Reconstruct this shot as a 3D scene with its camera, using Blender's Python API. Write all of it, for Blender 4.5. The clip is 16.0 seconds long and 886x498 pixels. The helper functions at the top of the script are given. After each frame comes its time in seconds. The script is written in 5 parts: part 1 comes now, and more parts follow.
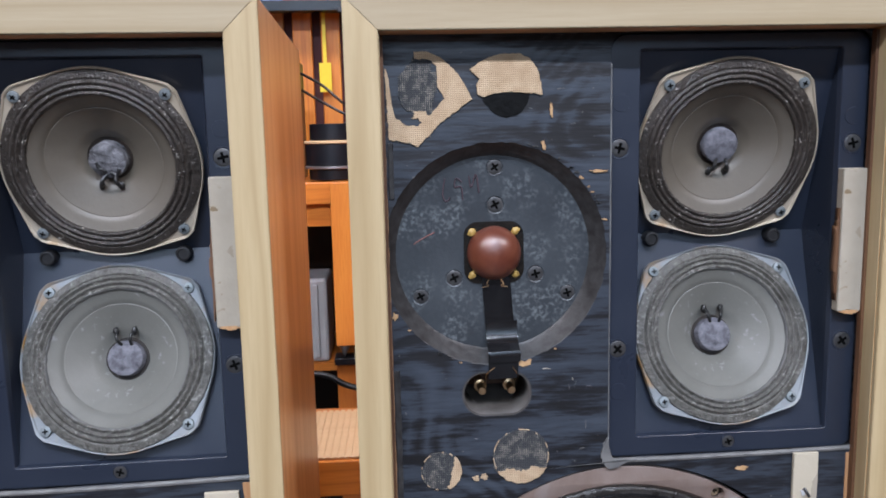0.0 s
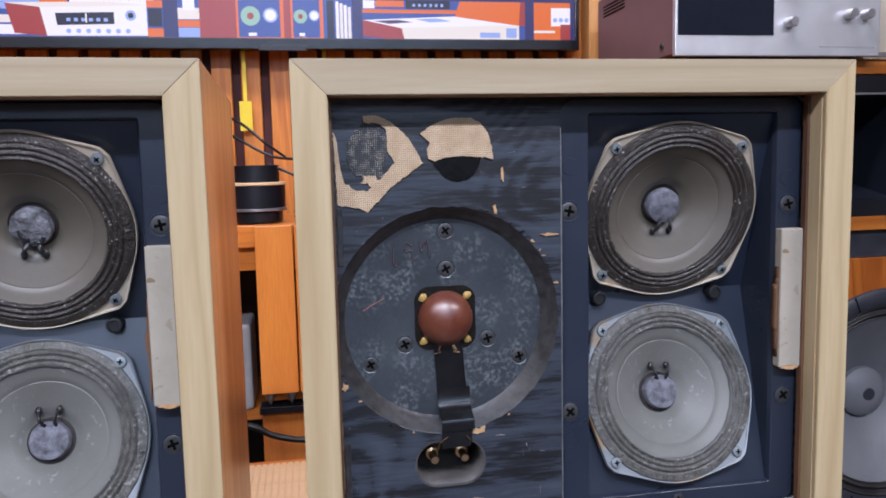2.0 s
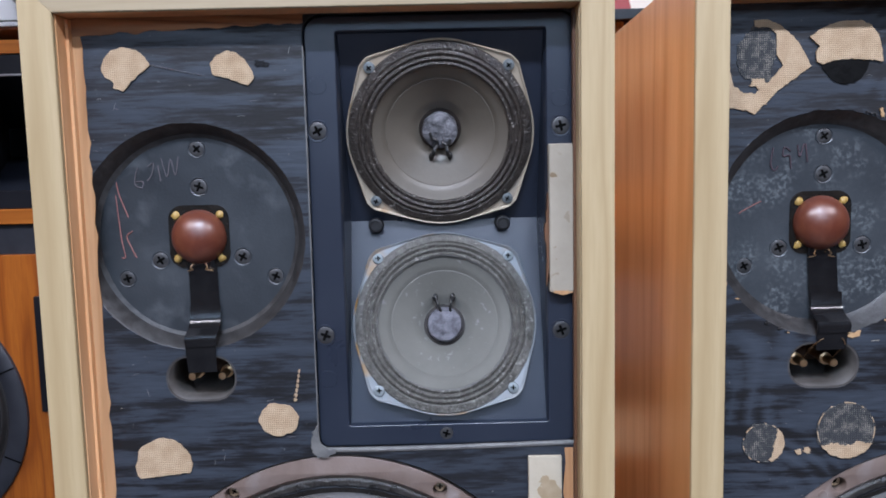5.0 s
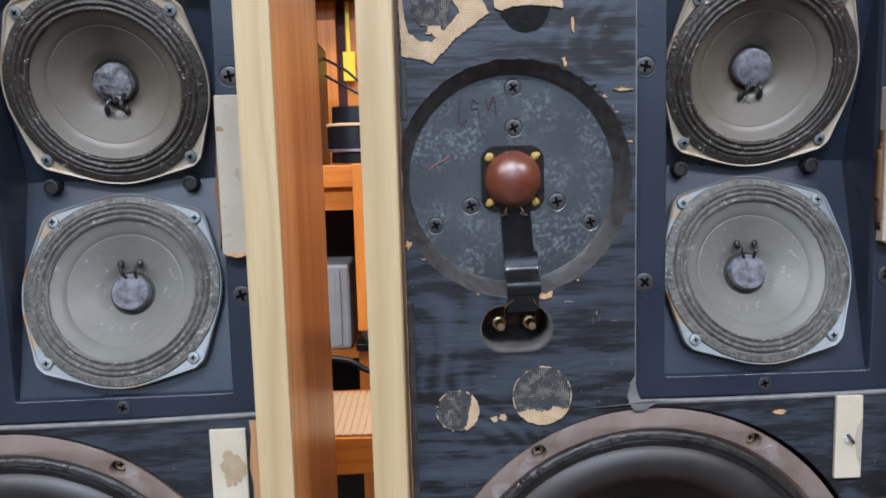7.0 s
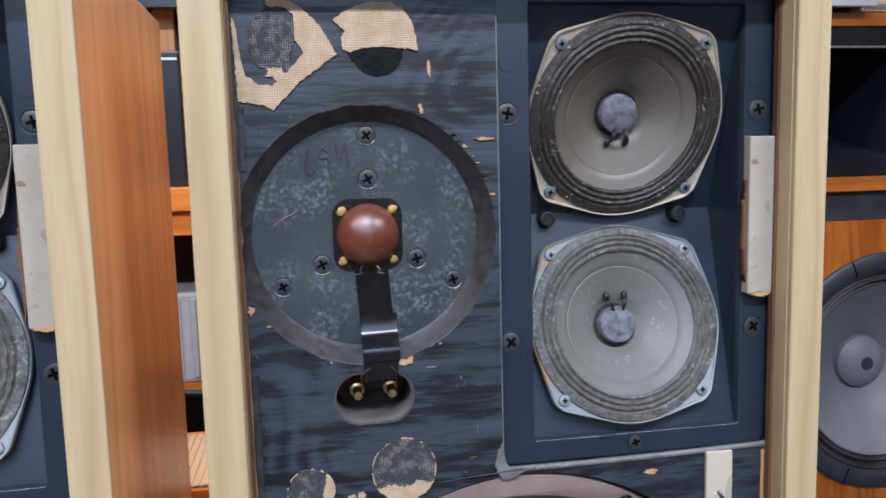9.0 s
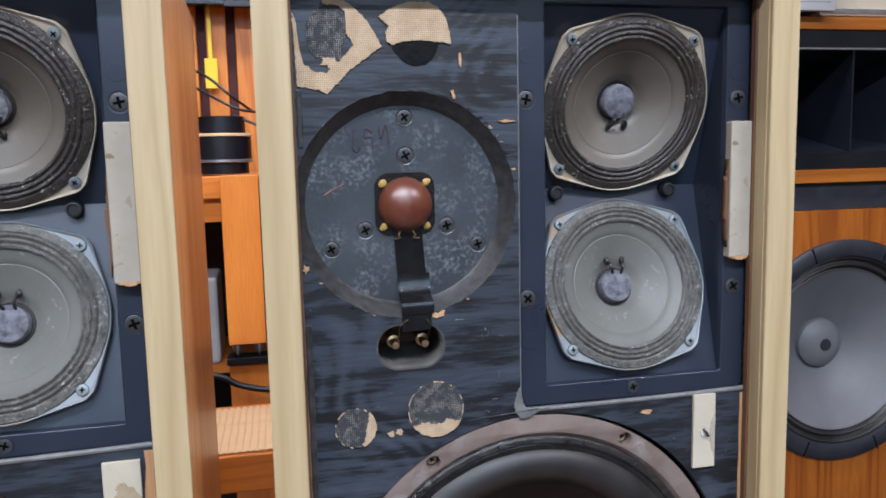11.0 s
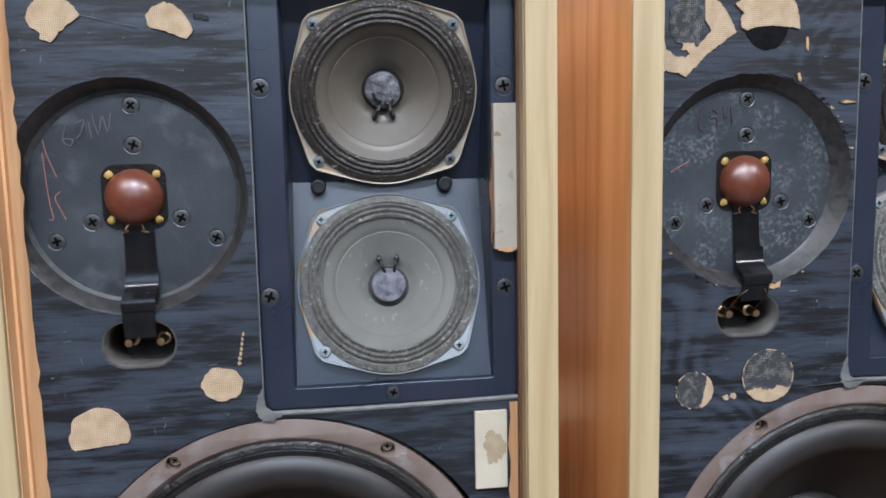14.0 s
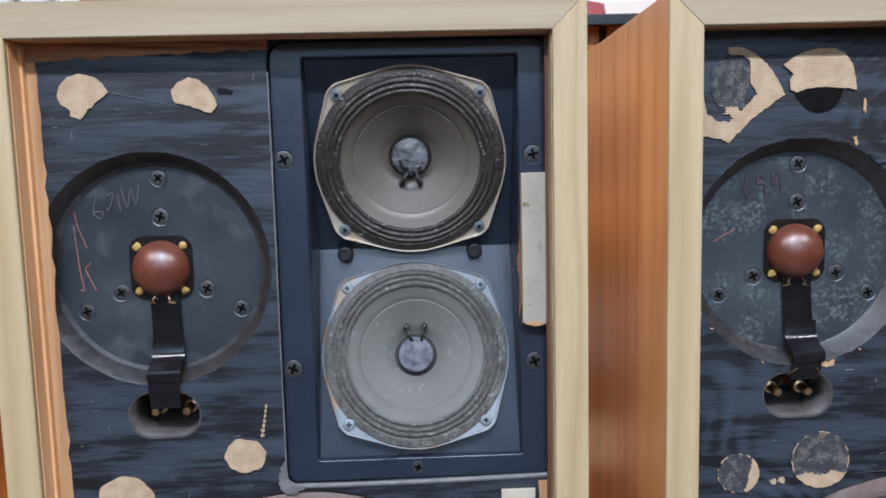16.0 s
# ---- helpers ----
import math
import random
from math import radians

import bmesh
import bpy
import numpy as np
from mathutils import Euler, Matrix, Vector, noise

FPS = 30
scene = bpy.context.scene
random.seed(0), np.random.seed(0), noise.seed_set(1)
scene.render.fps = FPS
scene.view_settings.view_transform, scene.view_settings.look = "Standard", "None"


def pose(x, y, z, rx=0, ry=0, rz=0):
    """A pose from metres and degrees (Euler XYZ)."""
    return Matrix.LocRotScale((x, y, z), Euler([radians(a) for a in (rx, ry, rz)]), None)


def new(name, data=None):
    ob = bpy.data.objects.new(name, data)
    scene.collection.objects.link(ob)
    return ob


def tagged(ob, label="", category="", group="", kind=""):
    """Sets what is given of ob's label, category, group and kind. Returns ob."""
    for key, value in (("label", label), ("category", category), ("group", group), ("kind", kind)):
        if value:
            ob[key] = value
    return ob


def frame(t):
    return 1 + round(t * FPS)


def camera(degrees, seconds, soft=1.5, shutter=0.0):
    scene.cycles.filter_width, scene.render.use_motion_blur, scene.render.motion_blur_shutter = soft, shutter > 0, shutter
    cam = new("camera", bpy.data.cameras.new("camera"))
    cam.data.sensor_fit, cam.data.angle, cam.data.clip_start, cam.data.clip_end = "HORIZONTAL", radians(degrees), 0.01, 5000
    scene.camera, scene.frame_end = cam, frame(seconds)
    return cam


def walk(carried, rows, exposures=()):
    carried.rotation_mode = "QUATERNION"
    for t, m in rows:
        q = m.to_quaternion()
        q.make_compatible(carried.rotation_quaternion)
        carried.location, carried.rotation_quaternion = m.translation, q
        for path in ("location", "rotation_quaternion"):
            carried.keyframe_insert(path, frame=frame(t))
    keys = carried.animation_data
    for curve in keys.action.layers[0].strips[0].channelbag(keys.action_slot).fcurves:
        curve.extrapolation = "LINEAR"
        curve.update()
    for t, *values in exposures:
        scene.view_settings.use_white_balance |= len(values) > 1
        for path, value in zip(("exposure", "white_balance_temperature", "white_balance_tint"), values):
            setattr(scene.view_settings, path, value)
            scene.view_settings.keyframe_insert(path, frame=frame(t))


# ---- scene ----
cam = camera(60.0, 16.0, soft=1.8)
METRES, EYE, TILT, LEAN, TURN = 1.0875, 0.9135, 0.0, 0.0, -3.6
ROWS = [
    (0.0, 0.0, 0.0, 0.0, -0.18, -8.15, 1.26),
    (0.5, 0.0239, 0.0125, 0.0084, -2.48, -7.47, 1.35),
    (1.0, 0.0325, 0.0172, 0.014, -4.55, -6.98, 1.33),
    (1.5, 0.0274, 0.0148, 0.0176, -6.01, -6.5, 1.33),
    (2.0, -0.0184, 0.0138, 0.0192, -6.53, -6.14, 1.3),
    (2.5, -0.0717, 0.0127, 0.0276, -5.88, -5.87, 1.24),
    (3.0, -0.1167, 0.0008, 0.0282, -3.9, -5.64, 1.19),
    (3.5, -0.1573, -0.0056, 0.031, -1.04, -5.56, 1.15),
    (6.0, -0.1082, -0.0215, -0.0616, 6.03, -6.44, 1.44),
    (6.5, -0.0435, -0.0035, -0.0575, 4.37, -6.65, 1.52),
    (7.0, 0.0053, 0.0149, -0.0512, 1.88, -6.92, 1.57),
    (7.5, 0.0312, 0.0368, -0.0496, -0.66, -6.85, 1.61),
    (8.0, 0.0383, 0.0708, -0.0292, -2.99, -6.88, 1.63),
    (10.5, -0.0088, 0.0056, -0.0268, -8.24, -6.86, 1.31),
    (11.0, -0.0149, -0.0009, -0.0375, -8.69, -6.98, 1.28),
    (11.5, 0.0049, 0.0049, -0.0505, -9.08, -7.08, 1.28),
    (12.0, -0.0073, 0.0111, -0.0511, -8.89, -7.11, 1.29),
    (12.5, -0.0541, 0.0131, -0.0496, -8.22, -6.98, 1.28),
    (13.0, -0.1139, 0.0071, -0.0396, -6.63, -7.02, 1.22),
    (13.5, -0.1468, -0.0098, -0.0406, -4.52, -6.94, 1.21),
    (14.0, -0.1702, -0.0232, -0.0465, -2.3, -6.84, 1.21),
    (14.5, -0.1782, -0.0249, -0.0473, -0.19, -6.71, 1.24),
    (15.0, -0.1958, -0.0258, -0.022, 1.73, -6.55, 1.28),
    (15.5, -0.1871, -0.0199, -0.0184, 3.0, -6.37, 1.34),
    (16.0, -0.1426, -0.0061, -0.0112, 3.24, -6.36, 1.4),
]
walk(cam, [(t, pose(0, 0, EYE, TILT, LEAN, TURN) @ pose(METRES * x, METRES * y, METRES * z, 90 + pitch, roll, yaw)) for t, x, y, z, yaw, pitch, roll in ROWS],
     [(0.0, -0.08, 6600, 18), (1.5, -0.14, 6450, 20), (2.5, -0.24, 6250, 26), (3.5, -0.26, 6100, 30), (6.0, -0.04, 6500, 13), (7.0, -0.02, 6600, 15), (8.0, 0.02, 6400, 20), (10.5, -0.04, 6450, 17), (13.5, 0.0, 6650, 14), (14.5, -0.02, 6500, 15), (15.5, -0.12, 6300, 16), (16.0, -0.08, 6300, 16)])

# ---- world and lamps ----
K = 0.87                      # metres per drawing unit: the plan below is drawn at 1 : 0.87
world = bpy.data.worlds.new("world")
scene.world = world
world.use_nodes = True
world.node_tree.nodes["Background"].inputs[0].default_value = (0.8, 0.9, 1.0, 1)
world.node_tree.nodes["Background"].inputs[1].default_value = 0.03


def ceiling_lamp(x, y, z, sx, sy, watts, colour=(0.91, 0.96, 1.0)):
    data = bpy.data.lights.new("lamp", "AREA")
    data.shape, data.size, data.size_y, data.energy, data.color = "RECTANGLE", sx, sy, watts, colour
    ob = new("lamp", data)
    ob.matrix_world = pose(x, y, z, 0, 0, 0)
    return ob


CEIL = 2.45
COOL, WARM = (0.69, 0.84, 1.0), (0.93, 0.94, 1.0)
# Side, far and rear panels are unseen, added to brighten sides, sheen and background.
LAMPS = [(-0.1, -1.10, 0.7, 0.14, 70, COOL), (-1.3, -1.10, 0.9, 0.14, 46, WARM), (1.35, -1.10, 0.9, 0.14, 49, WARM), (-0.1, -2.85, 1.8, 0.14, 34, COOL), (-0.1, 0.62, 1.2, 0.3, 36, WARM)]
for lx, ly, sx, sy, w, tint in LAMPS:
    ceiling_lamp(lx, ly, CEIL - 0.06, sx, sy, w, tint)
# daylight from an unseen high window, added behind the camera for bluish reflections
day = ceiling_lamp(-0.1, -3.13, 1.93, 3.0, 0.5, 25, (0.50, 0.74, 1.0))
day.matrix_world = pose(-0.1, -3.13, 1.93, 90, 0, 0)
scene.view_settings.exposure = 0.0


# ---- materials ----
def nodes_of(name):
    m = bpy.data.materials.new(name)
    m.use_nodes = True
    return m, m.node_tree.nodes, m.node_tree.links, m.node_tree.nodes["Principled BSDF"]


def coords(n, l, scale=(1, 1, 1), random_shift=False):
    tc, mp = n.new("ShaderNodeTexCoord"), n.new("ShaderNodeMapping")
    mp.inputs["Scale"].default_value = scale
    l.new(tc.outputs["Object"], mp.inputs["Vector"])
    if random_shift:
        info, mul = n.new("ShaderNodeObjectInfo"), n.new("ShaderNodeMath")
        mul.operation = "MULTIPLY"
        mul.inputs[1].default_value = 7.3
        l.new(info.outputs["Random"], mul.inputs[0])
        l.new(mul.outputs[0], mp.inputs["Location"])
    return mp.outputs["Vector"]


def noise_node(n, l, vec, scale, detail=4, rough=0.55, distort=0.0):
    t = n.new("ShaderNodeTexNoise")
    t.inputs["Scale"].default_value, t.inputs["Detail"].default_value = scale, detail
    t.inputs["Roughness"].default_value, t.inputs["Distortion"].default_value = rough, distort
    l.new(vec, t.inputs["Vector"])
    return t.outputs["Fac"]


def ramp(n, l, fac, stops):
    r = n.new("ShaderNodeValToRGB")
    while len(r.color_ramp.elements) < len(stops):
        r.color_ramp.elements.new(0.5)
    for e, (p, c) in zip(r.color_ramp.elements, stops):
        e.position, e.color = p, (*c, 1) if len(c) == 3 else (c[0], c[0], c[0], 1)
    l.new(fac, r.inputs[0])
    return r.outputs[0]


def mix(n, l, fac, a, b, how="MIX"):
    m = n.new("ShaderNodeMix")
    m.data_type, m.blend_type = "RGBA", how
    for sock, v in ((m.inputs[0], fac), (m.inputs[6], a), (m.inputs[7], b)):
        if isinstance(v, bpy.types.NodeSocket):
            l.new(v, sock)
        elif isinstance(v, tuple):
            sock.default_value = (*v, 1)
        else:
            sock.default_value = v
    return m.outputs[2]


def relief(n, l, bsdf, height, strength, dist=0.001):
    b = n.new("ShaderNodeBump")
    b.inputs["Strength"].default_value, b.inputs["Distance"].default_value = strength, dist
    l.new(height, b.inputs["Height"])
    l.new(b.outputs[0], bsdf.inputs["Normal"])


def surface(name, c1, c2, rough=0.5, rough2=None, metal=0.0, scale=30, fine=400, bump=0.15, spots=None, coat=0.0, spec=0.5, depth=0.001, turned=0.0):
    """A painted, moulded or metal surface: two colours mixed by coarse noise, fine grain in relief, an optional speckle, a turned lay."""
    m, n, l, b = nodes_of(name)
    v = coords(n, l)
    a = noise_node(n, l, v, scale, 5, 0.6, 0.4)
    f = noise_node(n, l, v, fine, 3)
    col = ramp(n, l, a, [(0.3, c1), (0.72, c2)])
    if spots:
        sc, lo, hi, sp, clump = spots if len(spots) == 5 else (*spots, 7)
        dots = ramp(n, l, noise_node(n, l, v, sc, 3, 0.5, 0.3), [(lo, (0,)), (hi, (1,))])
        where = ramp(n, l, noise_node(n, l, v, sc / clump, 2), [(0.46, (0.05,)), (0.60, (1,))])
        both = n.new("ShaderNodeMath")
        both.operation = "MULTIPLY"
        l.new(dots, both.inputs[0])
        l.new(where, both.inputs[1])
        col = mix(n, l, both.outputs[0], col, sp)
    l.new(col, b.inputs["Base Color"])
    r = rough if rough2 is None else rough2
    l.new(ramp(n, l, a, [(0.3, (rough,)), (0.7, (r,))]), b.inputs["Roughness"])
    b.inputs["Metallic"].default_value = metal
    b.inputs["Coat Weight"].default_value = coat
    b.inputs["Specular IOR Level"].default_value = spec
    if turned:
        tan = n.new("ShaderNodeTangent")
        tan.direction_type, tan.axis = "RADIAL", "Y"
        l.new(tan.outputs[0], b.inputs["Tangent"])
        b.inputs["Anisotropic"].default_value = turned
    relief(n, l, b, f, bump, depth)
    return m


def wood(name, c1, c2, c3, along="z", rings=14.0, rough=0.42, coat=0.0, bump=0.12, warp=1.2, shift=False):
    """Sawn or veneered wood with long grain, broad figure and fine pores along one axis."""
    m, n, l, b = nodes_of(name)
    k = {"x": (0.06, 1, 1), "y": (1, 0.06, 1), "z": (1, 1, 0.06)}[along]
    v = coords(n, l, k, shift)
    fig = noise_node(n, l, v, rings, 2, 0.5, warp)
    w = n.new("ShaderNodeMath")
    w.operation = "PINGPONG"
    w.inputs[1].default_value = 0.5
    mul = n.new("ShaderNodeMath")
    mul.operation = "MULTIPLY"
    mul.inputs[1].default_value = 6.0
    l.new(fig, mul.inputs[0])
    l.new(mul.outputs[0], w.inputs[0])
    pores = noise_node(n, l, v, 420, 3, 0.6)
    col = ramp(n, l, w.outputs[0], [(0.02, c1), (0.30, c2), (0.5, c3)])
    broad = noise_node(n, l, coords(n, l), 5, 3)
    col = mix(n, l, ramp(n, l, broad, [(0.3, (0.0,)), (0.75, (0.5,))]), col, c2)
    col = mix(n, l, ramp(n, l, pores, [(0.35, (0.35,)), (0.6, (0.0,))]), col, c3)
    l.new(col, b.inputs["Base Color"])
    b.inputs["Roughness"].default_value = rough
    b.inputs["Coat Weight"].default_value = coat
    b.inputs["Coat Roughness"].default_value = 0.25
    relief(n, l, b, pores, bump, 0.0006)
    return m


def black_ply(name, figured=False, bump=0.32):
    """Black-stained plywood: thin uneven paint, its grey-blue gloss put into the colour, broken by dark open grain in
    short level dashes; figured adds nested veneer contours.
    """
    m, n, l, b = nodes_of(name)
    plain = coords(n, l)
    dash = noise_node(n, l, coords(n, l, (0.13, 1, 1)), 105, 6, 0.66, 0.2)
    broad = noise_node(n, l, coords(n, l, (0.30, 1, 1)), 17, 3, 0.5, 0.6)
    fine = noise_node(n, l, coords(n, l, (0.05, 1, 1)), 620, 3, 0.6)

    def calc(op, p, q):
        k = n.new("ShaderNodeMath")
        k.operation = op
        for sock, v in zip(k.inputs, (p, q)):
            if isinstance(v, bpy.types.NodeSocket):
                l.new(v, sock)
            else:
                sock.default_value = v
        return k.outputs[0]
    g = calc("ADD", calc("MULTIPLY", dash, 0.74), calc("MULTIPLY", broad, 0.26))
    if figured:
        field = noise_node(n, l, coords(n, l, (0.75, 1, 1)), 6.5, 1, 0.4, 0.5)
        rings = calc("PINGPONG", calc("MULTIPLY", field, 26.0), 0.5)
        where = ramp(n, l, noise_node(n, l, plain, 11, 2), [(0.46, (0.0,)), (0.64, (0.30,))])
        g = calc("ADD", g, calc("MULTIPLY", calc("SUBTRACT", rings, 0.25), where))
    g = calc("ADD", g, calc("MULTIPLY", calc("SUBTRACT", fine, 0.5), 0.22))
    col = ramp(n, l, g, [(0.42, (0.0022, 0.0022, 0.0036)), (0.465, (0.0095, 0.0112, 0.0155)), (0.510, (0.0310, 0.0380, 0.0500)), (0.64, (0.0520, 0.0640, 0.0820))])
    worn = noise_node(n, l, plain, 9, 3)
    col = mix(n, l, ramp(n, l, worn, [(0.48, (0.0,)), (0.72, (0.40,))]), col, (0.020, 0.024, 0.032))
    dust = noise_node(n, l, plain, 330, 2)
    col = mix(n, l, ramp(n, l, dust, [(0.735, (0.0,)), (0.77, (0.6,))]), col, (0.22, 0.21, 0.19))
    l.new(col, b.inputs["Base Color"])
    l.new(ramp(n, l, g, [(0.42, (0.62,)), (0.56, (0.36,))]), b.inputs["Roughness"])
    b.inputs["Specular IOR Level"].default_value = 0.5
    relief(n, l, b, g, bump, 0.0014)
    return m


def woven(name, c1, c2, thread=900, black=None):
    """Coarse cloth or fibre backing, with remains of black paint where wanted."""
    m, n, l, b = nodes_of(name)
    v = coords(n, l)
    h = []
    for axis in ("X", "Z"):
        w = n.new("ShaderNodeTexWave")
        w.bands_direction = axis
        w.inputs["Scale"].default_value, w.inputs["Distortion"].default_value, w.inputs["Detail"].default_value = thread / 3.4, 3.6, 2.5
        l.new(v, w.inputs["Vector"])
        h.append(w.outputs["Fac"])
    both = n.new("ShaderNodeMath")
    both.operation = "MULTIPLY"
    l.new(h[0], both.inputs[0])
    l.new(h[1], both.inputs[1])
    a = noise_node(n, l, v, 120, 4)
    col = mix(n, l, ramp(n, l, both.outputs[0], [(0.0, (0.32,)), (0.45, (0.0,))]), ramp(n, l, a, [(0.3, c1), (0.7, c2)]), tuple(0.45 * c for c in c1))
    if black:
        left_over = n.new("ShaderNodeMath")
        left_over.operation = "MULTIPLY"
        l.new(ramp(n, l, both.outputs[0], [(0.10, (0.05,)), (0.45, (0.7,))]), left_over.inputs[0])
        l.new(ramp(n, l, noise_node(n, l, v, black, 4, 0.75, 0.3), [(0.46, (0.12,)), (0.60, (1.0,))]), left_over.inputs[1])
        col = mix(n, l, left_over.outputs[0], (0.026, 0.030, 0.036), col)
    l.new(col, b.inputs["Base Color"])
    b.inputs["Roughness"].default_value = 0.9
    relief(n, l, b, both.outputs[0], 0.5, 0.0008)
    return m


def glow(name, colour, strength):
    m, n, l, b = nodes_of(name)
    b.inputs["Base Color"].default_value = (0.01, 0.01, 0.01, 1)
    b.inputs["Emission Color"].default_value = (*colour, 1)
    b.inputs["Emission Strength"].default_value = strength
    b.inputs["Roughness"].default_value = 0.25
    return m


# Level rails are darker than uprights: the fall of light is in the colour.
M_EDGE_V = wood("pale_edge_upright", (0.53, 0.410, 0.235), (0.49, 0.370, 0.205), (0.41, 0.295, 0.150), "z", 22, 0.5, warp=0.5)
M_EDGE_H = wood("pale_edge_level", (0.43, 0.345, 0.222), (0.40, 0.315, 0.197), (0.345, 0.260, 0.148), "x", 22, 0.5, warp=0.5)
M_SIDE = wood("orange_pine_veneer", (0.80, 0.50, 0.245), (0.74, 0.425, 0.185), (0.60, 0.305, 0.112), "z", 13, 0.36, 0.25, 0.2, warp=0.6)
M_SIDE_TOP = wood("orange_pine_top", (0.86, 0.50, 0.27), (0.80, 0.44, 0.215), (0.66, 0.31, 0.13), "x", 13, 0.36, 0.25, 0.2, warp=0.6)
M_TAN = wood("bare_fibreboard", (0.62, 0.36, 0.18), (0.54, 0.295, 0.138), (0.40, 0.195, 0.083), "z", 30, 0.8)
M_LINER = wood("orange_bare_liner", (0.88, 0.55, 0.30), (0.82, 0.47, 0.235), (0.70, 0.36, 0.16), "z", 16, 0.5)
M_PLY_A = black_ply("black_plywood_streaked")
M_PLY_B = black_ply("black_plywood_figured", True)
M_PLASTIC = surface("black_moulded_plastic", (0.0170, 0.0230, 0.0375), (0.0240, 0.0310, 0.0470), 0.27, 0.36, scale=14, fine=900, bump=0.05, spec=0.6)
M_PLATE = surface("blackened_plate", (0.022, 0.027, 0.033), (0.042, 0.050, 0.058), 0.34, 0.48, 0.25, 16, 600, 0.1, spots=(70, 0.48, 0.74, (0.095, 0.105, 0.115), 3), spec=0.9)
M_PLATE_SPOT = surface("mottled_blackened_plate", (0.026, 0.032, 0.039), (0.050, 0.060, 0.069), 0.36, 0.48, 0.25, 16, 600, 0.1, spots=(420, 0.46, 0.74, (0.165, 0.187, 0.196), 12), spec=0.9)
M_RING = surface("scraped_recess_rim", (0.016, 0.0145, 0.014), (0.050, 0.048, 0.047), 0.34, 0.52, scale=150, fine=260, bump=0.3)
M_PIT = surface("dark_brown_gasket", (0.003, 0.0025, 0.002), (0.012, 0.008, 0.005), 0.4, scale=160, fine=420, bump=0.5, spec=0.3)
# Near-black colour stands in for the shade inside hollows.
M_HOLLOW_SHADE = surface("hollow_shade", (0.010, 0.006, 0.004), (0.020, 0.012, 0.008), 0.6)
M_DOME = surface("oxblood_dome", (0.105, 0.022, 0.011), (0.185, 0.052, 0.024), 0.32, 0.40, scale=90, fine=900, bump=0.03, spec=0.9, coat=0.1)
M_GLUE = surface("yellow_glue", (0.34, 0.20, 0.045), (0.50, 0.33, 0.10), 0.4, scale=300)
M_TAPE = surface("black_tape", (0.006, 0.006, 0.007), (0.012, 0.012, 0.013), 0.15, 0.24, scale=60, fine=200, bump=0.12)
M_GLUEBLK = surface("black_glue", (0.002, 0.002, 0.002), (0.004, 0.004, 0.004), 0.4, 0.5, scale=90, fine=160, bump=0.4, spec=0.15)
M_CUP = surface("grey_cup", (0.042, 0.036, 0.032), (0.100, 0.092, 0.085), 0.5, scale=60)
M_BRASS = surface("brass_terminal", (0.66, 0.42, 0.22), (0.78, 0.54, 0.32), 0.28, 0.38, 1.0)
M_SCREW = surface("dark_screw", (0.040, 0.040, 0.042), (0.080, 0.078, 0.078), 0.38, 0.5, 0.4, 200)
M_CHROME = surface("zinc_screw", (0.17, 0.20, 0.21), (0.27, 0.30, 0.31), 0.50, 0.62, 0.5, 200)
M_BOLT = surface("dull_brass_screw", (0.42, 0.34, 0.23), (0.55, 0.47, 0.34), 0.36, 0.5, 0.8, 200)
# Near-black stands in for shade in slots and bolt holes.
M_SLOT = surface("screw_slot", (0.002, 0.002, 0.002), (0.004, 0.004, 0.004), 0.9, spec=0.05)
# Cool lower and warm upper flange: the reflected light is put into the colours.
M_FLANGE = surface("tarnished_flange", (0.185, 0.205, 0.220), (0.27, 0.295, 0.31), 0.48, 0.60, 0.3, 24, 500, 0.12, spots=(60, 0.50, 0.62, (0.34, 0.19, 0.06)))
M_FLANGE_WARM = surface("warm_tinted_flange", (0.40, 0.33, 0.245), (0.52, 0.455, 0.36), 0.40, 0.55, 0.2, 30, 500, 0.12, spots=(60, 0.50, 0.62, (0.36, 0.19, 0.055)))
M_SURR = surface("doped_surround", (0.018, 0.014, 0.0115), (0.056, 0.046, 0.038), 0.26, 0.42, scale=300, fine=640, bump=0.6, spots=(620, 0.61, 0.68, (0.46, 0.43, 0.39)), depth=0.002)
M_CONE = surface("brown_paper_cone", (0.103, 0.087, 0.066), (0.146, 0.125, 0.098), 0.40, 0.50, scale=22, fine=500, bump=0.10, spec=0.6, turned=0.65)
# Paler lower cone and surround: light on up-facing drivers painted in, with dust.
M_CONE_LIT = surface("lit_dusty_paper_cone", (0.130, 0.130, 0.115), (0.184, 0.183, 0.164), 0.44, 0.54, scale=22, fine=500, bump=0.12, spots=(240, 0.62, 0.70, (0.26, 0.26, 0.255)), spec=0.6, turned=0.5)
M_SURR_LIT = surface("lit_dusty_surround", (0.044, 0.042, 0.036), (0.150, 0.146, 0.130), 0.30, 0.48, scale=260, fine=560, bump=0.75, spots=(520, 0.58, 0.68, (0.31, 0.305, 0.285), 8), depth=0.0016)
M_CAP = surface("felt_dust_cap", (0.06, 0.06, 0.071), (0.215, 0.215, 0.245), 0.95, scale=190, fine=900, bump=0.5)
M_CAP_TORN = surface("torn_dust_cap", (0.012, 0.012, 0.014), (0.25, 0.25, 0.27), 0.6, scale=150, fine=300, bump=1.0, depth=0.002)
M_LEAD = surface("lead_wire", (0.008, 0.008, 0.008), (0.02, 0.02, 0.02), 0.4)
M_COPPER = surface("brown_woofer_flange", (0.205, 0.145, 0.118), (0.285, 0.225, 0.198), 0.28, 0.40, 0.25, 26, 500, 0.12, spots=(50, 0.54, 0.70, (0.38, 0.35, 0.34)))
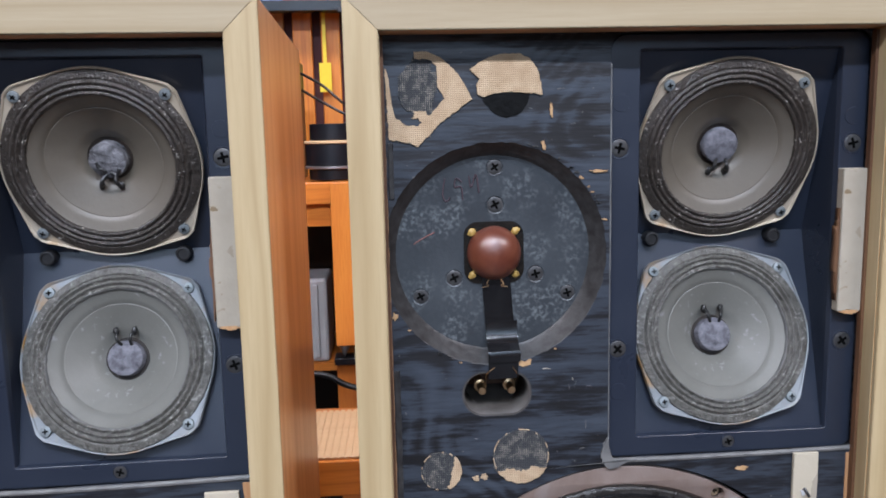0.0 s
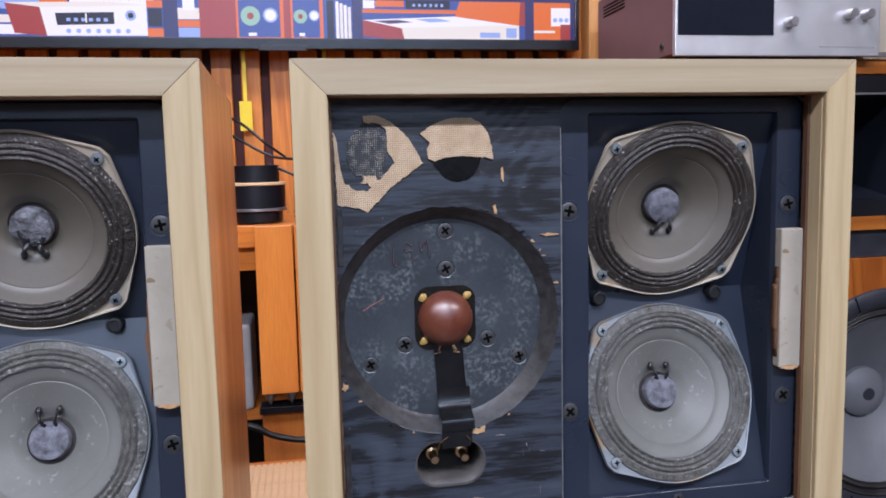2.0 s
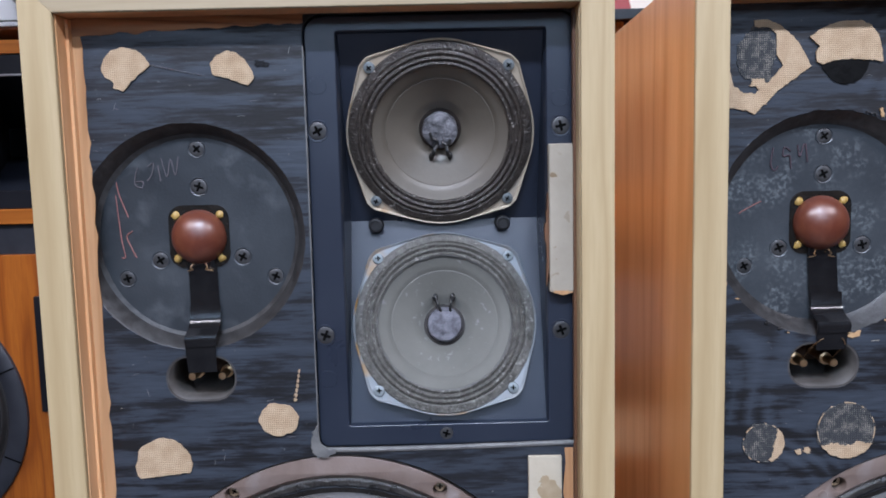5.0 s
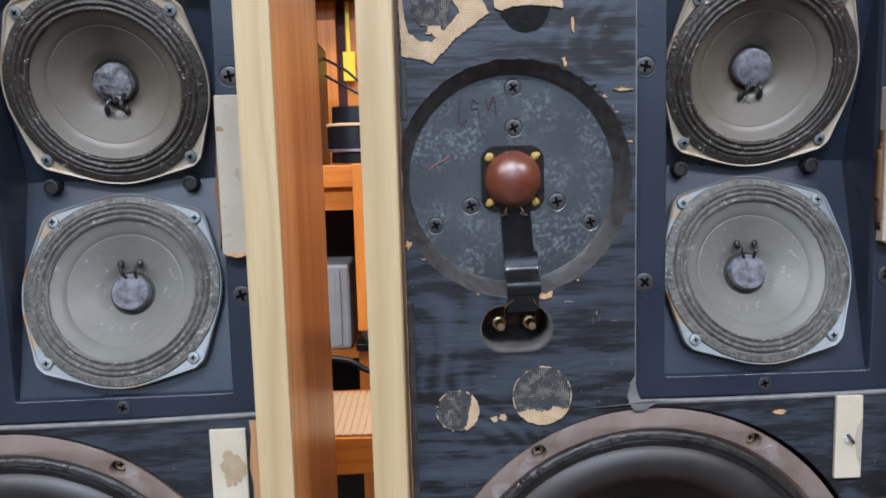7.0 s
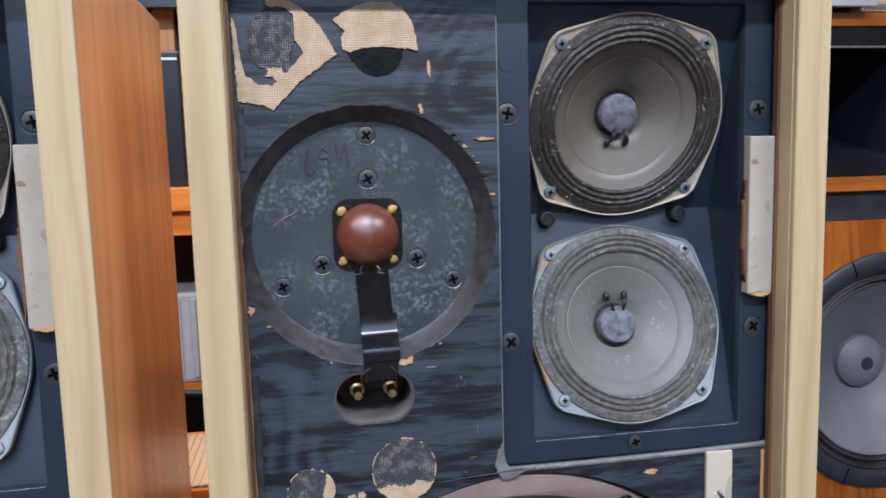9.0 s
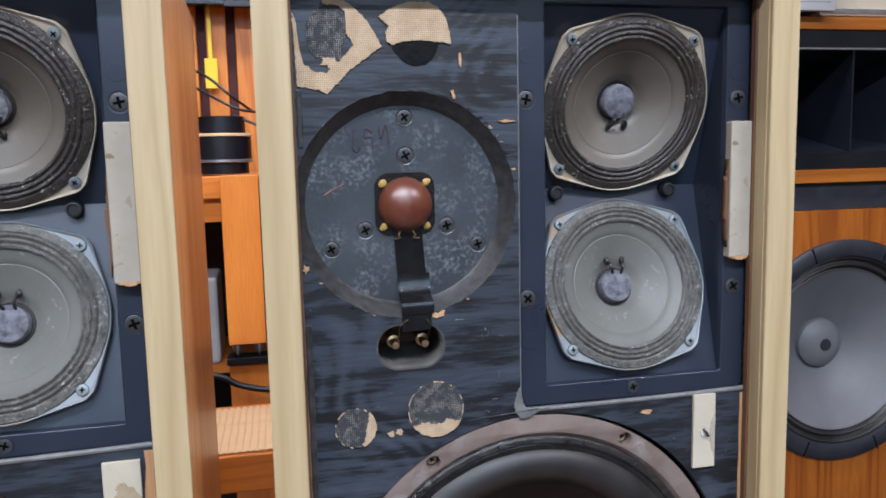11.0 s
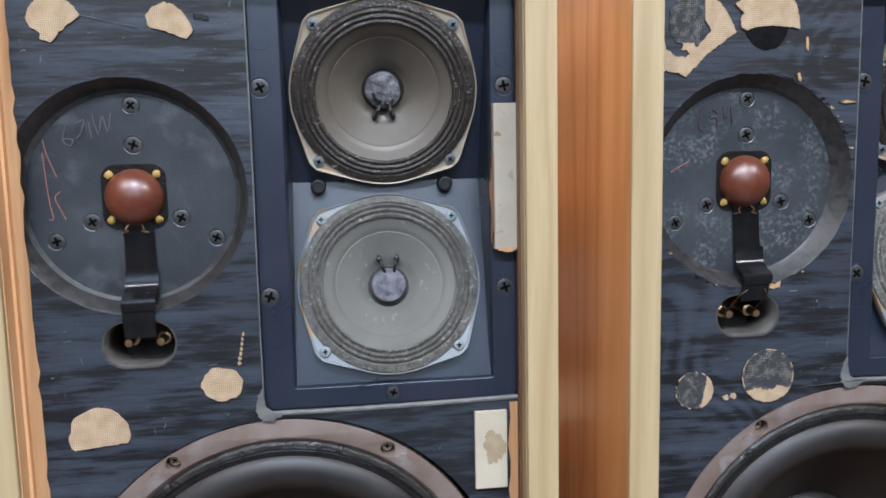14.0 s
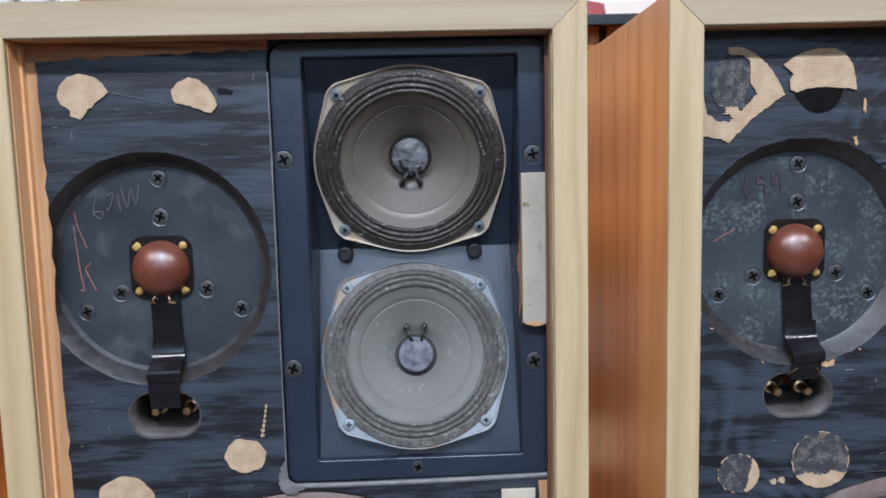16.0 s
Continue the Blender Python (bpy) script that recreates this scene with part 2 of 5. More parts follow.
M_RUBBER = surface("black_rubber_roll", (0.015, 0.0135, 0.013), (0.032, 0.029, 0.028), 0.38, 0.52, scale=26, fine=260, bump=0.12)
M_WETGLUE = surface("shiny_black_cement", (0.010, 0.009, 0.008), (0.030, 0.026, 0.023), 0.24, 0.46, scale=120, fine=300, bump=0.8, depth=0.0016)
M_WCONE = surface("brown_black_cone", (0.014, 0.010, 0.008), (0.026, 0.019, 0.015), 0.5, 0.62, scale=20, fine=260, bump=0.3)
M_STRIP = surface("grey_beige_card", (0.34, 0.295, 0.23), (0.42, 0.37, 0.295), 0.7, scale=30, fine=300, bump=0.25, spots=(170, 0.63, 0.66, (0.20, 0.14, 0.08)))
M_PAD = surface("pale_card", (0.47, 0.41, 0.31), (0.56, 0.50, 0.39), 0.7, scale=20, fine=300, bump=0.2)
M_STAIN = surface("brown_stain", (0.33, 0.25, 0.15), (0.42, 0.33, 0.22), 0.8, scale=80)
M_CLOTH = woven("tan_scrim", (0.47, 0.325, 0.195), (0.62, 0.46, 0.30))
M_CLOTH_BLK = woven("blackened_scrim", (0.34, 0.31, 0.25), (0.46, 0.41, 0.33), 900, 170)
M_GLUEBEAD = surface("grey_sealant", (0.10, 0.10, 0.10), (0.19, 0.188, 0.18), 0.5, 0.6, scale=90, fine=200, bump=0.5)
M_BUMPER = surface("black_rubber_bumper", (0.008, 0.008, 0.009), (0.014, 0.014, 0.015), 0.5)
M_CHALK = surface("pale_scribble", (0.095, 0.088, 0.095), (0.13, 0.115, 0.125), 0.8)
M_CHALK_D = surface("dull_violet_scribble", (0.045, 0.030, 0.040), (0.07, 0.045, 0.055), 0.8)
M_CHALK_R = surface("reddish_scribble", (0.25, 0.10, 0.09), (0.32, 0.14, 0.12), 0.8)
M_SPLINTER = surface("splinter", (0.42, 0.24, 0.11), (0.56, 0.36, 0.19), 0.8, scale=300)
M_BARE = wood("brown_bare_edge", (0.48, 0.235, 0.11), (0.38, 0.175, 0.078), (0.19, 0.08, 0.036), "x", 30, 0.8)
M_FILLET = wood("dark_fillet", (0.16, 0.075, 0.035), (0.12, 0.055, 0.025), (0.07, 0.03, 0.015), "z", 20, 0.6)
M_TEAK = wood("orange_teak", (0.42, 0.125, 0.016), (0.35, 0.095, 0.011), (0.20, 0.045, 0.006), "z", 12, 0.35, 0.15)
M_TEAK_H = wood("orange_teak_level", (0.46, 0.15, 0.022), (0.39, 0.12, 0.016), (0.26, 0.07, 0.009), "x", 12, 0.35, 0.15)
M_BOXWOOD = wood("bright_orange_veneer", (0.74, 0.26, 0.045), (0.66, 0.21, 0.034), (0.50, 0.13, 0.02), "z", 10, 0.35, 0.15)
M_BENCH = wood("orange_bench_wood", (0.70, 0.23, 0.035), (0.63, 0.195, 0.028), (0.48, 0.13, 0.018), "x", 12, 0.35, 0.15)
M_BLACKPAINT = surface("black_lacquer", (0.004, 0.005, 0.008), (0.007, 0.008, 0.012), 0.3, 0.4, scale=10)
M_HORN = surface("horn_black", (0.006, 0.008, 0.013), (0.011, 0.014, 0.021), 0.32, 0.42, scale=10)
M_GASKET = surface("charcoal_gasket", (0.016, 0.018, 0.024), (0.028, 0.031, 0.040), 0.42, 0.55, scale=30)
M_BIGCONE = surface("grey_coated_cone", (0.118, 0.123, 0.133), (0.152, 0.157, 0.167), 0.5, 0.58, scale=12, fine=300)
M_ALU = surface("brushed_aluminium", (0.60, 0.61, 0.62), (0.68, 0.69, 0.70), 0.38, 0.46, 0.7, 20, 700)
M_MAUVE = surface("mauve_brown_casing", (0.16, 0.085, 0.085), (0.20, 0.11, 0.105), 0.45, 0.55, scale=20)
M_WALNUT = wood("walnut_case", (0.34, 0.11, 0.05), (0.28, 0.085, 0.035), (0.17, 0.05, 0.02), "y", 14, 0.3, 0.4)
M_SMOKE = surface("smoked_glass_panel", (0.010, 0.013, 0.02), (0.012, 0.015, 0.024), 0.12, 0.16)
M_SLAT = wood("cedar_slat", (0.72, 0.26, 0.034), (0.64, 0.20, 0.024), (0.47, 0.125, 0.013), "z", 14, 0.5, 0.1, shift=True)
M_SLAT_PALE = wood("pale_slat", (0.72, 0.36, 0.12), (0.65, 0.31, 0.095), (0.52, 0.22, 0.06), "z", 14, 0.5, 0.1)
M_GAPWALL = surface("maroon_wall", (0.060, 0.012, 0.012), (0.08, 0.016, 0.015), 0.7)
M_WALL = surface("brown_wall", (0.10, 0.075, 0.055), (0.13, 0.095, 0.07), 0.8, scale=6, fine=200)
M_CEIL = surface("grey_ceiling", (0.34, 0.335, 0.325), (0.40, 0.395, 0.385), 0.85, scale=4, fine=200)
M_FLOOR = wood("dark_floorboards", (0.045, 0.040, 0.040), (0.036, 0.032, 0.033), (0.022, 0.020, 0.021), "x", 6, 0.5)
M_TVFRAME = surface("black_tv_frame", (0.008, 0.009, 0.011), (0.012, 0.013, 0.016), 0.25)
M_YELLOW = surface("yellow_card", (0.80, 0.58, 0.02), (0.85, 0.64, 0.03), 0.5)
M_ROPE = surface("beige_cord", (0.37, 0.245, 0.135), (0.48, 0.34, 0.20), 0.7, scale=300)
M_RIB = surface("ribbed_cream_mat", (0.66, 0.44, 0.24), (0.74, 0.52, 0.30), 0.6, scale=40)
M_VIOLET = surface("violet_cable", (0.075, 0.060, 0.22), (0.12, 0.10, 0.31), 0.25, 0.3, coat=0.5)
M_GREYBOX = surface("grey_casing", (0.28, 0.28, 0.28), (0.34, 0.34, 0.34), 0.5)
M_SILVER = surface("silver_trim", (0.5, 0.5, 0.52), (0.62, 0.62, 0.64), 0.3, 0.35, 0.9)
M_PRINT = surface("white_print", (0.55, 0.55, 0.55), (0.65, 0.65, 0.65), 0.6)
M_LAMP = glow("lamp_diffuser", (1.0, 0.97, 0.93), 1.5)


# ---- mesh helpers ----
def part(name, bm, material, parent=None, label="", smooth=False):
    me = bpy.data.meshes.new(name)
    bmesh.ops.recalc_face_normals(bm, faces=bm.faces)
    bm.to_mesh(me)
    bm.free()
    me.materials.append(material)
    if smooth:
        me.polygons.foreach_set("use_smooth", [True] * len(me.polygons))
        me.set_sharp_from_angle(angle=radians(38))
    ob = new(name, me)
    ob.parent = parent
    if label:
        ob["label"] = label
    return ob


def empty(name, m, label, category, group=""):
    ob = new(name)
    ob.empty_display_size = 0.05
    ob.matrix_world = m
    return tagged(ob, label, category, group)


def box(x0, x1, y0, y1, z0, z1, bevel=0.0, bm=None, segments=2):
    bm = bm or bmesh.new()
    made = bmesh.ops.create_cube(bm, size=1.0, matrix=Matrix.LocRotScale(((x0 + x1) / 2, (y0 + y1) / 2, (z0 + z1) / 2), None, (abs(x1 - x0), abs(y1 - y0), abs(z1 - z0))))
    if bevel:
        edges = list({e for v in made["verts"] for e in v.link_edges})
        bmesh.ops.bevel(bm, geom=edges, offset=bevel, segments=segments, affect="EDGES", profile=0.5)
    return bm


def lathe(profile, segs=64, m=None, shape=None):
    """Turns (radius, y) pairs about the y axis. shape(angle, radius) may stretch the radius."""
    bm, rows = bmesh.new(), []
    for r, y in profile:
        if r < 1e-6:
            rows.append([bm.verts.new((0, y, 0))])
            continue
        row = []
        for i in range(segs):
            a = 2 * math.pi * i / segs
            q = shape(a, r) if shape else r
            row.append(bm.verts.new((q * math.cos(a), y, q * math.sin(a))))
        rows.append(row)
    for a, b in zip(rows, rows[1:]):
        for i in range(segs):
            j = (i + 1) % segs
            if len(a) == 1 and len(b) > 1:
                bm.faces.new((a[0], b[i], b[j]))
            elif len(b) == 1 and len(a) > 1:
                bm.faces.new((a[i], b[0], a[j]))
            elif len(a) > 1:
                bm.faces.new((a[i], b[i], b[j], a[j]))
    if m is not None:
        bm.transform(m)
    return bm


def tube(points, radius, segs=8):
    """A round cable along a smooth path of points."""
    pts = [Vector(p) for p in points]
    fine = []
    for i in range(len(pts) - 1):
        p0, p1, p2, p3 = pts[max(i - 1, 0)], pts[i], pts[i + 1], pts[min(i + 2, len(pts) - 1)]
        for s in range(6):
            t = s / 6
            fine.append(0.5 * ((2 * p1) + (p2 - p0) * t + (2 * p0 - 5 * p1 + 4 * p2 - p3) * t * t + (3 * p1 - p0 - 3 * p2 + p3) * t ** 3))
    fine.append(pts[-1])
    bm, rows = bmesh.new(), []
    for i, p in enumerate(fine):
        d = (fine[min(i + 1, len(fine) - 1)] - fine[max(i - 1, 0)]).normalized()
        side = d.cross(Vector((0.3, 0.2, 0.93))).normalized()
        up = side.cross(d)
        rows.append([bm.verts.new(p + radius * (math.cos(2 * math.pi * k / segs) * side + math.sin(2 * math.pi * k / segs) * up)) for k in range(segs)])
    for a, b in zip(rows, rows[1:]):
        for k in range(segs):
            j = (k + 1) % segs
            bm.faces.new((a[k], b[k], b[j], a[j]))
    bm.faces.new(rows[0])
    bm.faces.new(rows[-1])
    return bm


def cut_plate(outline, holes, y0, y1, bevel=0.0):
    """A flat plate in the x-z plane from y0 to y1 with holes; outlines are lists of (x, z)."""
    cu = bpy.data.curves.new("plate", "CURVE")
    cu.dimensions, cu.fill_mode = "2D", "BOTH"
    cu.extrude = (y1 - y0) / 2 - bevel
    cu.bevel_depth = bevel
    cu.bevel_resolution = 1
    cu.offset = -bevel
    for loop in [outline] + holes:
        s = cu.splines.new("POLY")
        s.points.add(len(loop) - 1)
        s.use_cyclic_u = True
        for p, (x, z) in zip(s.points, loop):
            p.co = (x, z, 0, 1)
    ob = bpy.data.objects.new("plate", cu)
    scene.collection.objects.link(ob)
    me = bpy.data.meshes.new_from_object(ob.evaluated_get(bpy.context.evaluated_depsgraph_get()))
    bm = bmesh.new()
    bm.from_mesh(me)
    bpy.data.objects.remove(ob)
    bpy.data.meshes.remove(me)
    bpy.data.curves.remove(cu)
    bmesh.ops.remove_doubles(bm, verts=bm.verts, dist=1e-5)
    bm.transform(Matrix(((1, 0, 0, 0), (0, 0, 1, (y0 + y1) / 2), (0, 1, 0, 0), (0, 0, 0, 1))))
    return bm


def circle(cx, cz, r, n=96, jag=0.0, seed=0):
    rnd = random.Random(seed)
    return [(cx + (r + rnd.uniform(-jag, jag)) * math.cos(2 * math.pi * i / n), cz + (r + rnd.uniform(-jag, jag)) * math.sin(2 * math.pi * i / n)) for i in range(n)]


def round_rect(x0, x1, z0, z1, radii, n=8):
    """radii: bottom left, bottom right, top right, top left."""
    out = []
    for (cx, cz), r, a0 in zip(((x0, z0), (x1, z0), (x1, z1), (x0, z1)), radii, (180, 270, 0, 90)):
        ox, oz = cx + (r if cx == x0 else -r), cz + (r if cz == z0 else -r)
        for i in range(n + 1):
            a = radians(a0 + 90 * i / n)
            out.append((ox + r * math.cos(a), oz + r * math.sin(a)))
    return out


def ragged(cx, cz, rx, rz, seed, rough=0.16, n=90, cut=None):
    """A torn patch's outline; cut=(nx, nz, d) trims it along a line."""
    out = []
    for i in range(n):
        a = 2 * math.pi * i / n
        q = 1 + 1.2 * rough * noise.fractal(Vector((1.8 * math.cos(a) + seed * 3.1, 1.8 * math.sin(a), seed)), 0.95, 2.2, 5)
        x, z = rx * q * math.cos(a), rz * q * math.sin(a)
        if cut:
            over = x * cut[0] + z * cut[1] - cut[2] * (1 + 0.12 * noise.noise(Vector((a * 5, seed, 0))))
            if over > 0:
                x, z = x - over * cut[0], z - over * cut[1]
        out.append((cx + x, cz + z))
    return out


def frayed(corners, seed, rough=0.0007, step=0.0012):
    """A torn outline: straight runs between a few corners, roughened by noise."""
    out = []
    for (ax, az), (bx, bz) in zip(corners, corners[1:] + corners[:1]):
        d = math.hypot(bx - ax, bz - az)
        n = max(2, int(d / step))
        for i in range(n):
            x, z = ax + (bx - ax) * i / n, az + (bz - az) * i / n
            q = rough * noise.fractal(Vector((x * 420, z * 420, seed)), 0.7, 2.2, 4)
            out.append((x + q * (bz - az) / d, z - q * (bx - ax) / d))
    return out


def crescent(cx, cz, r, a0, a1, seed, n=46):
    """A torn segment of a round patch, between its rim and a frayed chord."""
    out = []
    for i in range(n + 1):
        a = radians(a0 + (a1 - a0) * i / n)
        q = r * (1 + 0.035 * noise.fractal(Vector((a * 5, seed, 0)), 0.8, 2.2, 5))
        out.append((cx + q * math.cos(a), cz + q * math.sin(a)))
    (ax, az), (bx, bz) = out[-1], out[0]
    for i in range(1, n):
        s = i / n
        d = 0.09 * r * noise.fractal(Vector((s * 6, seed, 4)), 0.7, 2.2, 5)
        out.append((ax + (bx - ax) * s + d * (az - bz) / r, az + (bz - az) * s + d * (bx - ax) / r))
    return out


def torn_arc(cx, cz, r0, r1, a0, a1, seed, squash=1.0, n=60):
    """A torn band along an arc."""
    def wob(a, k):
        return 0.34 * (r1 - r0) * noise.fractal(Vector((a * 4, k + seed, 0)), 0.8, 2.2, 5)
    out = []
    for q, k, order in ((r1, 1, range(n + 1)), (r0, 9, range(n, -1, -1))):
        for i in order:
            a = radians(a0 + (a1 - a0) * i / n)
            out.append((cx + (q + wob(a, k)) * math.cos(a), cz + squash * (q + wob(a, k)) * math.sin(a)))
    return out


# ---- the pair of opened loudspeakers ----
# Plan of the front in drawing units: x and z of one cabinet, y back from the front edge.
X0, Z0, Y0 = 0.1645, 0.455, 0.503
Y_BAF, Y_HOUSE, Y_PLATE, Y_DRIVER = 0.5250, 0.5300, 0.5385, 0.5462


def F(x, z, y=Y_BAF):
    return ((x - X0) * K, (y - Y0) * K, (z - Z0) * K)


def f2(loop):
    return [((x - X0) * K, (z - Z0) * K) for x, z in loop]


def fy(y):
    return (y - Y0) * K


def on_baffle(loop, shift):
    """The marks on a baffle are drawn a little large, about a point of their own on each of the pair."""
    cx, cz, k = (0.21, 1.01, 0.974) if shift else (-0.02, 1.0, 0.984)
    return f2([(cx + k * (x - cx), cz + k * (z - cz)) for x, z in loop])


def cross_screw(x, z, y, r, parent, material, dome=0.25, turn=20, name="screw", label="", m=None):
    """A cross-head screw whose head stands on the surface at (x, y, z), local metres, facing -y."""
    at = Matrix.Translation((x, y, z)) if m is None else m @ Matrix.Translation((x, y, z))
    h = r * dome
    arm = 0.60 if dome < 0.3 else 0.48
    ob = part(name, lathe([(r, 0.0005), (r, -h * 0.35), (r * 0.90, -h * 0.85), (r * 0.6, -h), (0, -h * 1.05)], 24, at), material, parent, label, True)
    # Raised near-black bars, coloured as the shaded cross recess.
    bm = bmesh.new()
    for k in (0, 90, 45):
        if k == 45:
            b2 = box(-r * arm * 0.42, r * arm * 0.42, -h * 1.05 - 0.00030, -h * 0.5, -r * arm * 0.42, r * arm * 0.42)
        else:
            b2 = box(-r * arm, r * arm, -h * 1.05 - 0.00025, -h * 0.5, -r * 0.25 * arm, r * 0.25 * arm)
        b2.transform(pose(0, 0, 0, 0, turn + k, 0))
        me = bpy.data.meshes.new("slot")
        b2.to_mesh(me)
        b2.free()
        bm.from_mesh(me)
        bpy.data.meshes.remove(me)
    bm.transform(at)
    part("slot", bm, M_SLOT, ob)
    return ob


def driver(parent, x, z, y, tilt, seed, leads_down):
    """A cone midrange with a lobed metal flange, on a plane that leans by tilt degrees."""
    m = Matrix.Translation(F(x, z, y)) @ pose(0, 0, 0, tilt, 0, 0)
    R = 0.0665 * K

    def lobes(a, r):
        d = abs((math.degrees(a) + 45) % 90 - 45)
        ear = min(1 / math.cos(radians(max(0.0, d - 16))), 1.112 - 0.0004 * (45 - d))
        w = max(0.0, min(1.0, (r / R - 0.90) / 0.10))
        return r * (1 + (ear - 1) * w)
    rim = [(R * 0.90, -0.0004), (R * 0.987, -0.0008), (R * 0.992, -0.0016), (R * 1.001, -0.0019), (R * 1.007, -0.0012), (R * 1.008, 0.0010), (R * 1.000, 0.0022), (R * 0.97, 0.0078), (R * 0.9, 0.0080)]
    fl = part("driver", lathe(rim, 128, m, lobes), M_FLANGE_WARM if leads_down else M_FLANGE, parent, "midrange driver with a warm-tinted lobed metal flange" if leads_down else "midrange driver with a rust-flecked grey metal flange", True)
    prof = [(R * 0.988, -0.0006), (R * 0.982, -0.0014)]
    n = 56
    for i in range(n + 1):
        s = i / n
        wave = 0.0 if s < 0.30 else math.sin(2 * math.pi * 3.0 * (s - 0.30) / 0.70)
        prof.append((R * (0.978 - 0.240 * s), -0.0020 - 0.0012 * s - 0.0008 * math.sin(math.pi * s) + (0.00055 if leads_down else 0.0008) * wave))

    def crusty(a, r):
        return r * (1 + 0.0035 * noise.fractal(Vector((14 * math.cos(a), 14 * math.sin(a), seed + 60 * r)), 0.8, 2.2, 4))
    part("surround", lathe(prof, 160, m, crusty), M_SURR if leads_down else M_SURR_LIT, fl, "corrugated black doped surround" if leads_down else "corrugated surround, grey with painted light and dust", True)
    dp = -0.0016 if leads_down else 0.0006
    cone = [(R * 0.747, -0.0024)]
    for q in (0.722, 0.70, 0.65, 0.604, 0.599, 0.590, 0.585, 0.54, 0.48, 0.42, 0.36, 0.345, 0.33):
        groove = 0.00025 if q in (0.599, 0.590) else 0.0
        cone.append((R * q, -0.0020 + (0.74 - q) * 0.0335 + dp * (0.74 - q) / 0.45 + groove))
    cone += [(R * 0.29, 0.0136 + dp), (R * 0.255, 0.0153 + dp), (R * 0.230, 0.0164 + dp), (R * 0.15, 0.0170 + dp)]
    part("cone", lathe(cone, 128, m), M_CONE if leads_down else M_CONE_LIT, fl, "brown paper cone" if leads_down else "paper cone, pale grey with painted light and dust", True)
    bead = lathe([(R * 0.752, -0.0024), (R * 0.747, -0.0037), (R * 0.736, -0.0033), (R * 0.728, -0.0014)], 160, m, lambda a, r: r * (1 + 0.010 * noise.fractal(Vector((11 * math.cos(a), 11 * math.sin(a), seed)), 0.8, 2.2, 4)))
    part("glue_bead", bead, M_SURR if leads_down else M_GLUEBEAD, fl, "uneven bead of glue round the cone", True)
    cap = [(R * 0.196, 0.0176 + dp), (R * 0.194, 0.0112 + dp), (R * 0.184, 0.0101 + dp), (R * 0.14, 0.0093 + dp), (R * 0.07, 0.0088 + dp), (0, 0.0086 + dp)]
    rnd = random.Random(seed)
    torn = seed == -3
    part("dust_cap", lathe(cap, 48, m @ pose(0, 0, 0, 0, 40, 0), lambda a, r: r * (1 + (0.05 if torn else 0.014) * noise.fractal(Vector((2.5 * math.cos(a), 2.5 * math.sin(a), seed)), 0.8, 2.2, 4))), M_CAP_TORN if torn else M_CAP, fl, "torn black and grey dust cap" if torn else "fuzzy grey felt dust cap", True)
    # Dark ring puts the cone neck's shading into the colour.
    part("neck_gap", lathe([(R * 0.236, 0.0164 + dp), (R * 0.230, 0.0158 + dp), (R * 0.202, 0.0158 + dp), (R * 0.196, 0.0166 + dp)], 48, m), M_HOLLOW_SHADE, fl, "dark ring of painted shade round the dust cap", True)
    sgn = -1 if leads_down else 1
    for k in (-1, 1):
        e = 0.0162 if leads_down else 0.0172
        q = 0.0098 + dp
        p = [(k * 0.0030 + 0.001, q + 0.0002, sgn * 0.0085), (k * 0.0040, q - 0.0030, sgn * 0.0114), (k * 0.0048, q - 0.0024, sgn * (e - 0.002)), (k * 0.0057, q + 0.0010, sgn * e)]
        bm = tube(p, 0.0012 if leads_down else 0.0010)
        bm.transform(m)
        part("lead_wire", bm, M_LEAD, fl, "", True)
        bm = bmesh.new()
        bmesh.ops.create_icosphere(bm, subdivisions=2, radius=0.0019)
        for v in bm.verts:
            v.co *= 1 + 0.35 * noise.noise(v.co * 500 + Vector((k, seed, 0)))
        bm.transform(m @ Matrix.Translation((k * 0.0057, q + 0.0006, sgn * e)) @ Matrix.Scale(1.5, 4, Vector((0, 0, 1))))
        part("solder_blob", bm, M_LEAD, fl, "", True)
    if torn:
        for pts in (((-0.0065, 0.0076, -0.0005), (-0.0050, 0.0070, -0.0040), (-0.0020, 0.0072, -0.0062), (-0.0045, 0.0078, -0.0100)), ((0.0010, 0.0076, -0.0070), (0.0045, 0.0074, -0.0085), (0.0062, 0.0080, -0.0050))):
            bm = tube(pts, 0.0011)
            bm.transform(m)
            part("glue_smear", bm, M_LEAD, fl, "black glue smeared on the dust cap", True)
    for sx in (-1, 1):
        for sz in (-1, 1):
            cross_screw(sx * 0.0482 * K, sz * 0.0482 * K, -0.0008, 0.0035, fl, M_CHROME, 0.55, rnd.uniform(0, 90), "screw", "zinc-plated screw", m)
    return fl


